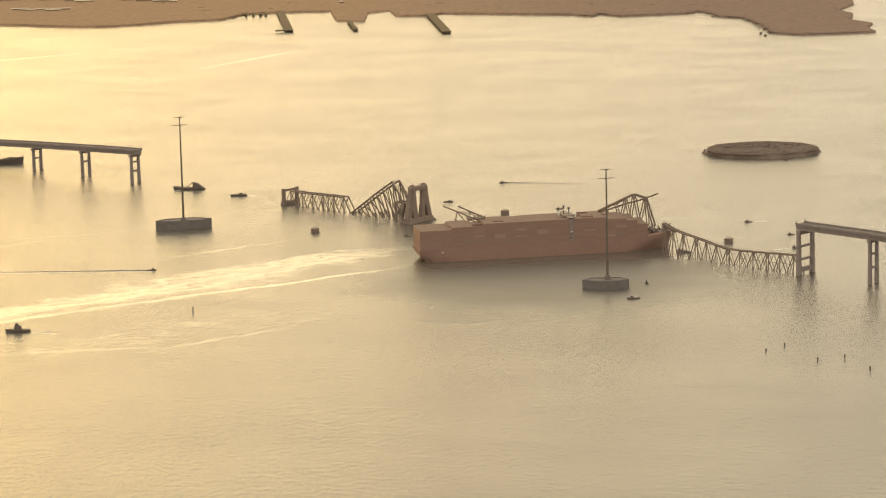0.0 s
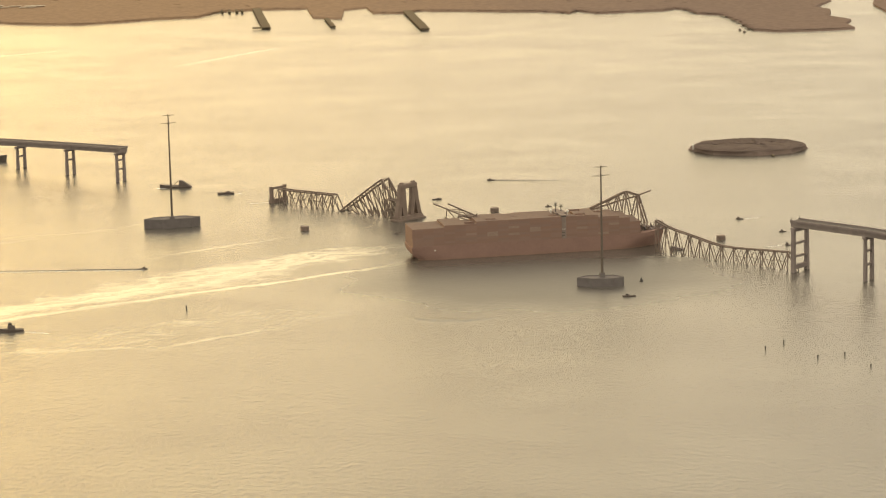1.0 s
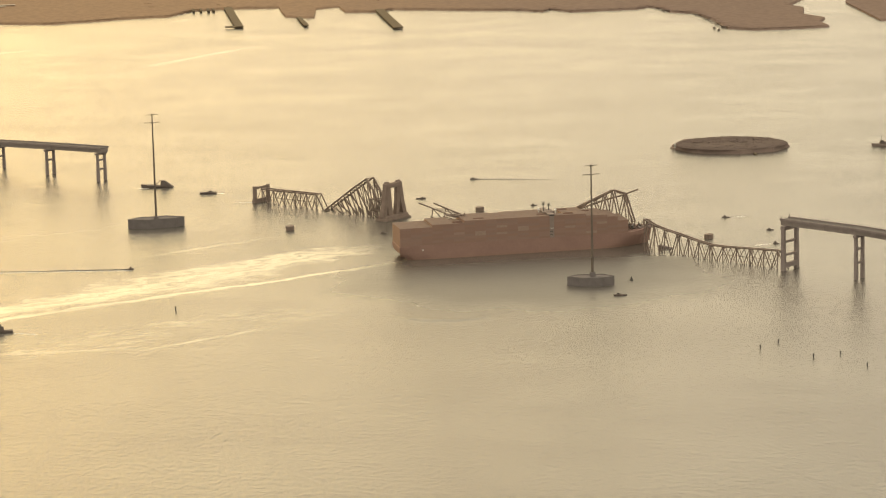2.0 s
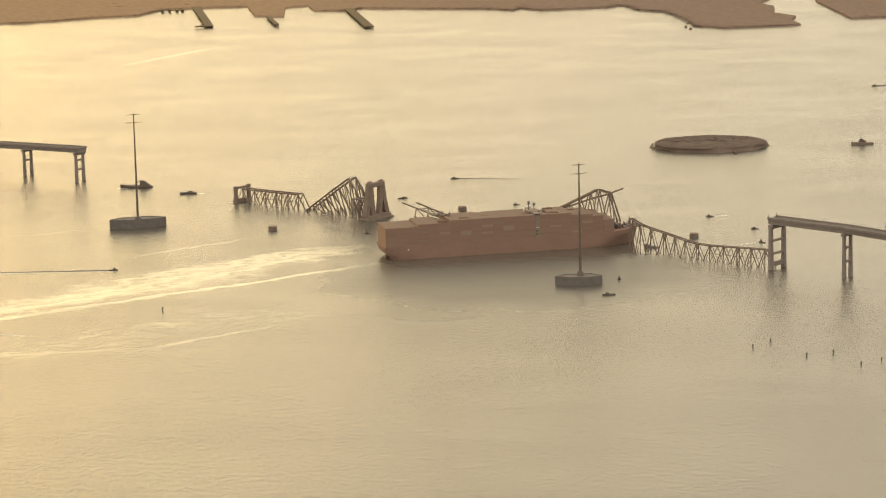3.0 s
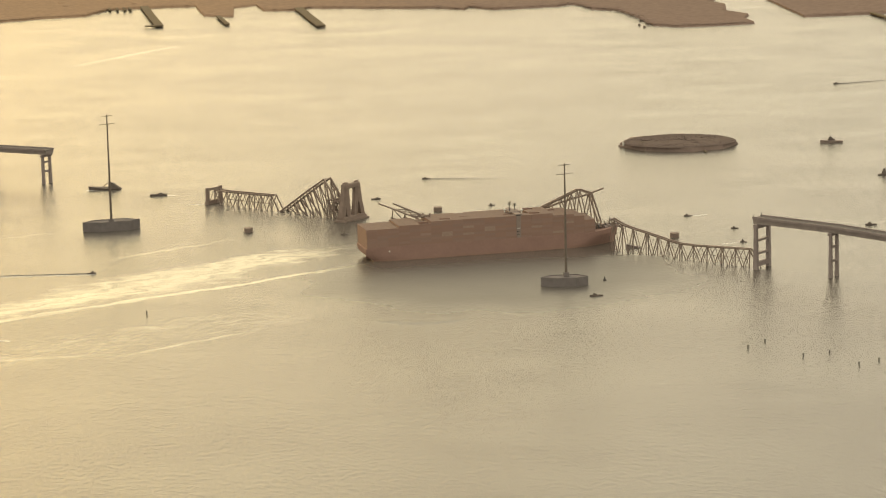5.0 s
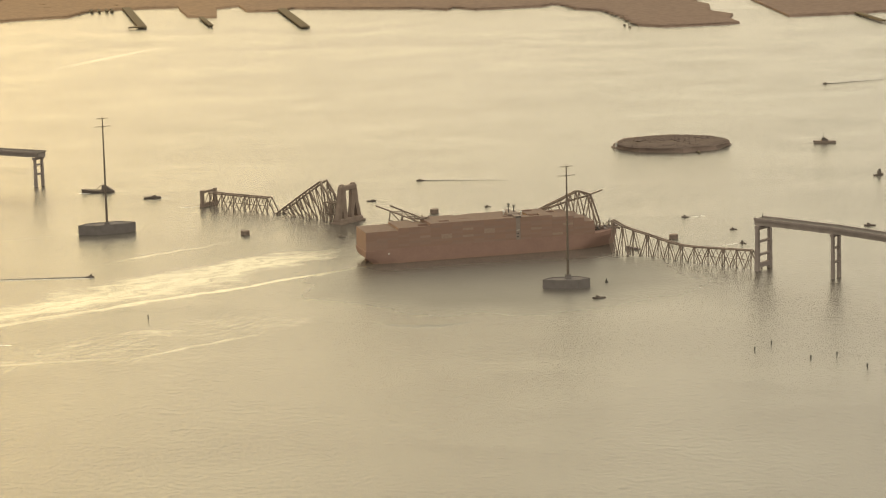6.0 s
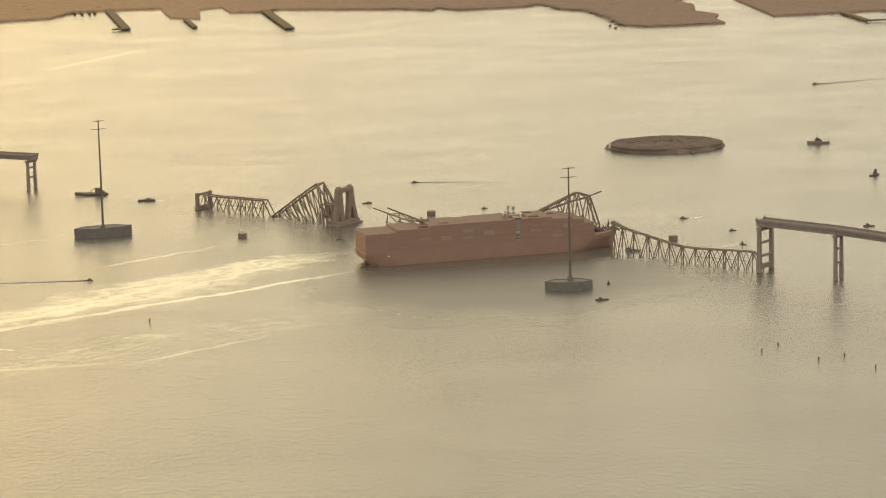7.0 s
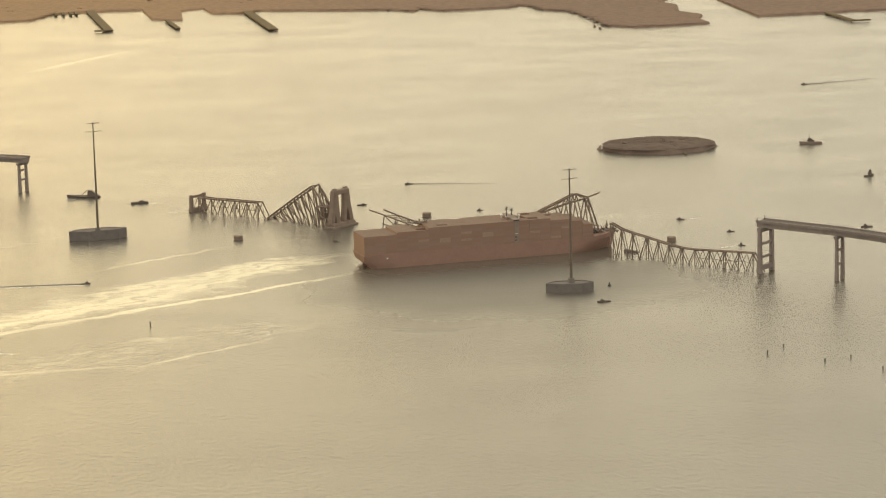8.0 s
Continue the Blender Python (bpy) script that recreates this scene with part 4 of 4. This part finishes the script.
for r in range(rings + 1):
    q = r / rings
    row = []
    for i in range(n):
        a = 2 * math.pi * i / n
        x, y = math.cos(a) * 57 * q, (math.sin(a) * 50 if math.sin(a) > 0 else math.sin(a) * 41) * q
        z = 4.4 + 1.1 * (1 - q ** 4) + (noise.noise(Vector((x * 0.09, y * 0.09, 2))) + 0.6 * noise.noise(Vector((x * 0.3, y * 0.3, 7)))) * 0.9 * (1 - q ** 8)
        row.append(bm.verts.new((x, y, z)))
    grid.append(row)
for a, b in zip(grid, grid[1:]):
    for i in range(n):
        if a is grid[0] and i >= 0:
            bm.faces.new((b[i], b[(i + 1) % n], a[i])) if i == 0 else bm.faces.new((b[i], b[(i + 1) % n], a[0]))
        else:
            bm.faces.new((a[i], b[i], b[(i + 1) % n], a[(i + 1) % n]))
part("earth_mound", bm, M_SCRUB, fort, "uneven mound of earth and scrub", True)
rnd = random.Random(4)
spots = []
for _ in range(1700):
    a, q = rnd.uniform(0, 2 * math.pi), rnd.random() ** 0.45
    spots.append((328 + math.cos(a) * 55 * q, 2985 + math.sin(a) * (47 if math.sin(a) > 0 else 38) * q, 4.3 + 0.9 * (1 - q ** 4), rnd.uniform(1.0, 3.0), rnd.uniform(0.2, 0.7) * (1.7 if math.sin(a) > 0.2 else 1.0)))
clump_field("fort_scrub", spots, M_SCRUB, "dense bare scrub covering the fort", 8, "scrub")

# ================= round concrete dolphins =================


def dolphin(x, y, r=3.6, h=3.6):
    e = thing("dolphin", pose(x, y, 0), "round concrete protection cell standing in the water", "dolphin", "dolphins by the bridge")
    bm = bmesh.new()
    cone(bm, (0, 0, -2), (0, 0, h - 1.0), r, r, 20)
    part("cell", bm, M_PIER, e)
    bm = bmesh.new()
    cone(bm, (0, 0, h - 1.0), (0, 0, h), r + 0.25, r + 0.15, 20)
    part("cap", bm, M_PIER, e)
    for i in range(8):
        a = i * math.pi / 4
        bm = bmesh.new()
        cone(bm, (math.cos(a) * r, math.sin(a) * r, -1), (math.cos(a) * r, math.sin(a) * r, h - 1.4), 0.3, 0.3, 6)
        part("fender_post", bm, M_PIER, e)


for x, y in ((-112.8, 2584), (57, 2654), (243.5, 2484)):
    dolphin(x, y)
for x, y in ((446, 4078), (449, 4050)):
    dolphin(x, y, 1.7, 2.2)

# ================= boats =================


def boat(name, x, y, length, heading, label, house=0.3, mast=0.35, aft=0.15, material=None, square=False, crane=False):
    """A workboat: pointed or square hull, deck, house with windows, mast. heading: degrees, 0 towards +x."""
    L, W = length, length * (0.3 if not square else 0.36)
    e = thing(name, pose(x, y, 0, 0, 0, heading), label, "boat" if not square else "barge", "boats and barges in the harbour")
    bm = bmesh.new()
    ring_lo, ring_hi = [], []
    for i in range(9):
        t = i / 8
        px_ = -L / 2 + L * t
        w = W / 2 * (1.0 if square else min(1.0, 0.8 + t) * (1 - max(0, (t - 0.55) / 0.45) ** 2))
        z = L * (0.05 if crane else 0.085) + (0.0 if square else L * 0.05 * max(0, t - 0.5) * 2)
        ring_lo.append((px_ * 0.96, w * 0.8, -0.6))
        ring_hi.append((px_, w, z))
    lo = [bm.verts.new(p) for p in ring_lo] + [bm.verts.new((a, -b, c)) for a, b, c in ring_lo[::-1]]
    hi = [bm.verts.new(p) for p in ring_hi] + [bm.verts.new((a, -b - 0.01, c)) for a, b, c in ring_hi[::-1]]
    n = len(lo)
    for i in range(n):
        bm.faces.new((lo[i], lo[(i + 1) % n], hi[(i + 1) % n], hi[i]))
    bm.faces.new(hi)
    part("hull", bm, material or M_BOAT, e)
    d = L * 0.085
    if house:
        bm = bmesh.new()
        box(bm, L * (aft - 0.2), L * (aft + 0.1), -W * 0.28, W * 0.28, d - 0.1, d + L * house * 0.45, L * 0.01)
        part("deckhouse", bm, M_BOAT, e)
        bm = bmesh.new()
        box(bm, L * (aft - 0.1), L * (aft + 0.07), -W * 0.22, W * 0.22, d + L * house * 0.45, d + L * house * 0.75, L * 0.015)
        part("wheelhouse", bm, M_BOAT, e)
        bm = bmesh.new()
        box(bm, L * (aft - 0.08), L * (aft + 0.066), -W * 0.226, W * 0.226, d + L * house * 0.55, d + L * house * 0.66)
        part("window", bm, M_GLASS, e)
    if mast:
        bm = bmesh.new()
        cone(bm, (L * aft, 0, d), (L * aft, 0, d + L * mast), L * 0.012 + 0.06, L * 0.006 + 0.04, 6)
        part("mast", bm, M_DARK, e)
    if crane:
        bm = bmesh.new()
        vs = [bm.verts.new(p) for p in ((L * -0.12, -W * 0.3, -0.4), (L * -0.55, -W * 0.3, -0.4), (L * -0.26, -W * 0.22, d + L * 0.12), (L * -0.14, -W * 0.22, d + L * 0.14),
                                        (L * -0.12, W * 0.3, -0.4), (L * -0.55, W * 0.3, -0.4), (L * -0.26, W * 0.22, d + L * 0.12), (L * -0.14, W * 0.22, d + L * 0.14))]
        for q in ((0, 1, 2, 3), (7, 6, 5, 4), (0, 4, 5, 1), (1, 5, 6, 2), (2, 6, 7, 3), (3, 7, 4, 0)):
            bm.faces.new([vs[i] for i in q])
        part("salvage_ramp", bm, M_BOAT, e, "raised wedge-shaped ramp")
        member("crane_boom", (L * 0.04, 0, d), (L * -0.12, 0, d + L * 0.13), 0.7, e)
    return e


boat("crane_barge", -245, 2841, 31, 173, "dark salvage barge with a raised crane frame", 0, 0, crane=True)
boat("barge", -193.5, 2794, 16, 4, "small dark work barge", 0.12, 0, square=True)
boat("workboat", -456, 3040, 48, 4, "long dark vessel near the far approach", 0.06, 0.0, 0.25)
boat("tug", -321, 2183, 19, 186, "dark tug with a stepped wheelhouse", 0.34, 0.32, 0.05)
boat("speedboat", -242, 2420, 7.5, 0, "small dark fast boat trailing a wake", 0.3, 0.3)
boat("speedboat", 60, 2834, 8, 180, "small boat trailing a long wake", 0.2, 0.2)
boat("speedboat", 6, 2729, 9, 0, "small low workboat beside the pier", 0.15, 0)
boat("workboat", 270.5, 2582, 7, 170, "small workboat beyond the wreck", 0.3, 0.3)
boat("workboat", 146.5, 2251, 10.5, 190, "small flat workboat by the tower island", 0.18, 0.2)
boat("tug", 479.5, 2970, 23, 180, "pale grey patrol vessel with a tall mast near the fort", 0.22, 0.38, 0.05, M_GRIME)
boat("workboat", 485.5, 2763, 12, 30, "stubby workboat with a high house", 0.55, 0.0, 0.1)
boat("workboat", 416, 2506, 10, 180, "dark workboat beyond the near approach", 0.25, 0.2)
boat("workboat", 300, 2514, 6.5, 180, "small workboat crossing behind the truss", 0.3, 0.3)
boat("workboat", 296, 2450, 6, 150, "small workboat by the near pier", 0.45, 0.5)
boat("workboat", 107, 2674, 6, 180, "small boat beyond the ship", 0.35, 0.3)
boat("speedboat", -31, 2553, 6.5, 180, "small low boat by the tall pier", 0.25, 0)
boat("speedboat", 579, 3410, 9, 180, "distant small boat trailing a wake", 0.2, 0.2)

# low ridges of the boats' wakes


def wake(x0, y0, x1, y1, w0, w1, h, material=None):
    bm = bmesh.new()
    a, b = Vector((x0, y0, 0)), Vector((x1, y1, 0))
    d = (b - a).normalized()
    nrm = Vector((-d.y, d.x, 0))
    n = 40
    rows = []
    for i in range(n + 1):
        t = i / n
        c = a.lerp(b, t) + nrm * noise.noise(Vector((t * 9, x0, 0))) * 1.5
        w = w0 + (w1 - w0) * t
        rows.append([bm.verts.new(c - nrm * w), ] + [bm.verts.new(c + Vector((0, 0, h * (1 - 0.8 * t))))] + [bm.verts.new(c + nrm * w)])
        rows[-1][0].co.z = rows[-1][2].co.z = -0.05
    for p, q in zip(rows, rows[1:]):
        for j in range(2):
            bm.faces.new((p[j], p[j + 1], q[j + 1], q[j]))
    tagged(part("wake", bm, material or M_WATER), "pale foam trailing behind a small boat" if material else "low wake ridge trailing behind a small boat", "wake", kind="stuff")


wake(-245, 2420, -425, 2432, 0.7, 1.8, 0.5)
wake(64, 2834, 142, 2816, 0.7, 1.6, 0.5)
for x, y, dx, dy in ((275, 2582, 13, 4), (291, 2450, -14, -6), (-192, 2794, 14, -2), (-262, 2838, 10, -3), (-310, 2180, 18, -8), (-150, 2737, -18, -2), (-240, 2416, -170, 9)):
    wake(x, y, x + dx, y + dy, 0.7, 1.4, 0.12, M_FOAM)
wake(584, 3410, 680, 3440, 0.7, 2.0, 0.7)


def wave_line(pts, w, h):
    """One low curved wave through the plan points, fading out at both ends."""
    bm = bmesh.new()
    rows = []
    n = 48
    for i in range(n + 1):
        t = i / n * (len(pts) - 1)
        j = min(len(pts) - 2, int(t))
        f = t - j
        f = f * f * (3 - 2 * f) * 0.4 + f * 0.6
        c = Vector((*pts[j], 0)).lerp(Vector((*pts[j + 1], 0)), f)
        c.y += noise.noise(Vector((t * 3.0, 4.0, 0))) * 2.0
        swell = math.sin(math.pi * i / n) ** 0.6
        rows.append([bm.verts.new((c.x, c.y + dy * w * swell, dz * h * swell - 0.04)) for dy, dz in ((-1, 0), (-0.3, 0.7), (0.2, 1.0), (0.45, 0))])
    for p, q in zip(rows, rows[1:]):
        for j in range(3):
            bm.faces.new((p[j], q[j], q[j + 1], p[j + 1]))
    tagged(part("wave", bm, M_WATER, smooth=True), "low curved wave at the edge of calm water", "wave", kind="stuff")


wave_line([(-31, 2206), (-18, 2190), (0, 2182), (20, 2180), (44, 2186)], 9.0, 1.0)


# ================= marks and piles in the near water =================


def post(x, y, h, label, group):
    e = thing("channel_post", pose(x, y, 0), label, "post", group)
    bm = bmesh.new()
    cone(bm, (0, 0, -1), (0, 0, h * 0.9), 0.5, 0.42, 8)
    part("pile", bm, M_DARK, e)
    bm = bmesh.new()
    cone(bm, (0, 0, -1), (0, 0, h * 0.3), 0.5, 0.45, 8)
    part("fender_collar", bm, M_DARK, e)
    bm = bmesh.new()
    box(bm, -0.5, 0.5, -0.3, 0.3, h * 0.6, h * 0.85)
    part("board", bm, M_DARK, e)
    bm = bmesh.new()
    cone(bm, (0, 0, h * 0.8), (0, 0, h), 0.3, 0.1, 6)
    part("lamp", bm, M_DARK, e)


def buoy(x, y, h, label):
    """A floating drum with a tapered cage and a lamp."""
    e = thing("channel_buoy", pose(x, y, 0), label, "buoy", "channel marks")
    for name, z0, z1, r0, r1 in (("float", -0.8, 0.9, 1.3, 1.25), ("cage", 0.8, h * 0.75, 1.0, 0.5), ("lamp", h * 0.74, h, 0.45, 0.15)):
        bm = bmesh.new()
        cone(bm, (0, 0, z0), (0, 0, z1), r0, r1, 12)
        part(name, bm, M_DARK, e)


for x, y in ((226.8, 2050), (242, 2067), (259.2, 2017), (279, 2024), (291, 1985), (307, 1995)):
    post(x, y, 2.8, "dark timber post standing in the water", "timber posts")
post(-194.3, 2245, 3.8, "lone dark channel mark standing in the water", "channel marks")
buoy(161, 2310, 3.4, "small dark channel buoy near the tower island")

# ================= truss lying over the bow =================
e = thing("fallen_truss", pose(0, 0, 0), "steel bridge truss draped over the bow of the container ship", "truss", "wreckage of the fallen bridge")
for back, low in ((0.0, 0.0), (9.0, -1.5)):
    o = Vector((-1.5 if back else 0.0, back, low))
    start, apex, knee, tip, foot = (Vector(q) + o for q in ((129.0, 2492, 26.0), (164.6, 2489, 43.0), (174.3, 2488, 39.8), (184.5, 2490, 42.8), (181.0, 2482, 16.5)))
    member("top_chord", start, apex, 1.3, e)
    member("top_chord", apex, knee, 1.1, e)
    if not back:
        member("top_chord", knee + Vector((-3, 0, -1.1)), tip, 1.2, e)
    member("end_post", knee, foot, 1.2, e)
    mid = [start.lerp(apex, t) for t in (0.3, 0.55, 0.8)]
    low_pts = [Vector((145, 2487, 22.0)) + o, Vector((153, 2486, 21.5)) + o, Vector((161, 2485, 21.0)) + o, Vector((169, 2484, 19.5)) + o, Vector((176, 2483, 17.5)) + o]
    for a, b in ((mid[0], low_pts[0]), (mid[1], low_pts[1]), (mid[2], low_pts[2]), (apex, low_pts[2]), (apex, low_pts[3]), (knee, low_pts[3]), (mid[2], low_pts[1]), (knee, low_pts[4])):
        member("web_bar", a, b, 0.8, e)
    member("lower_chord", start + Vector((4, 0, 0.5)), mid[2] + Vector((2, 0, -4.5)), 0.8, e)
    member("lower_chord", mid[2] + Vector((2, 0, -4.5)), knee + Vector((0, 0, -1.0)), 0.8, e)
    for a, b in zip(low_pts, low_pts[1:]):
        member("bottom_chord", a, b, 0.9, e)
for q in ((129.0, 2492, 26.0), (146.8, 2490.5, 34.5), (164.6, 2489, 43.0), (174.3, 2488, 39.8), (181.0, 2482, 16.5)):
    member("cross_bar", q, Vector(q) + Vector((-1.5, 9.0, -1.5)), 0.7, e)
member("lateral_bar", (146.8, 2490.5, 33.0), (161.0, 2498, 39.5), 0.5, e)
member("lateral_bar", (164.6, 2489, 42.0), (173.1, 2497, 36.5), 0.5, e)

# bent plates and bars heaped on the forecastle
e = thing("bridge_debris", pose(187, 2473, 0), "heap of bent steel bars and broken slabs on the forecastle", "debris", "wreckage of the fallen bridge")
rnd = random.Random(31)
for i in range(40):
    a = Vector((rnd.uniform(-13, 11), rnd.uniform(-8, 10), 12.0))
    b = a + Vector((rnd.uniform(-6, 5), rnd.uniform(-3, 3), rnd.uniform(1.5, 7.5) * (1.0 - max(0.0, a.x) * 0.05)))
    member("bent_bar", a, b, rnd.uniform(0.4, 0.9), e)
for i in range(12):
    m = pose(rnd.uniform(-13, 9), rnd.uniform(-7, 8), rnd.uniform(12.5, 15), rnd.uniform(-25, 25), rnd.uniform(-25, 25), rnd.uniform(0, 180))
    bm = bmesh.new()
    box(bm, -2.6, 2.6, -1.8, 1.8, -0.4, 0.4, 0.0, m)
    part("broken_slab", bm, M_CONCRETE, e)

# slab of the lost roadway showing above the water by the bow
e = thing("sunken_slab", pose(202.7, 2444.3, 0, 0, 6, -35), "broken roadway slab just showing above the water", "debris", "wreckage of the fallen bridge")
bm = bmesh.new()
box(bm, -6, 6, -2.6, 2.6, -1.0, 1.3, 0.15)
part("slab", bm, M_CONCRETE, e)
bm = bmesh.new()
box(bm, -5.6, 5.6, -2.5, -2.1, 1.25, 2.0)
part("parapet", bm, M_CONCRETE, e)

# wreckage left on top of the stow near the stern
e = thing("bridge_debris", pose(28.4, 2457.3, 30.3), "low heap of bent steel lying on the stacked containers", "debris", "wreckage of the fallen bridge")
rnd = random.Random(53)
for i in range(18):
    a = Vector((rnd.uniform(-8, 8), rnd.uniform(-4, 4), -0.3))
    b = a + Vector((rnd.uniform(-4, 4), rnd.uniform(-2, 2), rnd.uniform(0.6, 3.2)))
    member("bent_bar", a, b, rnd.uniform(0.4, 0.9), e)
for i in range(4):
    m = pose(rnd.uniform(-7, 7), rnd.uniform(-3, 3), 0.6, rnd.uniform(-15, 15), rnd.uniform(-15, 15), rnd.uniform(0, 180))
    bm = bmesh.new()
    box(bm, -2.2, 2.2, -1.2, 1.2, -0.6, 0.5, 0.0, m)
    part("bent_plate", bm, M_STEEL, e)
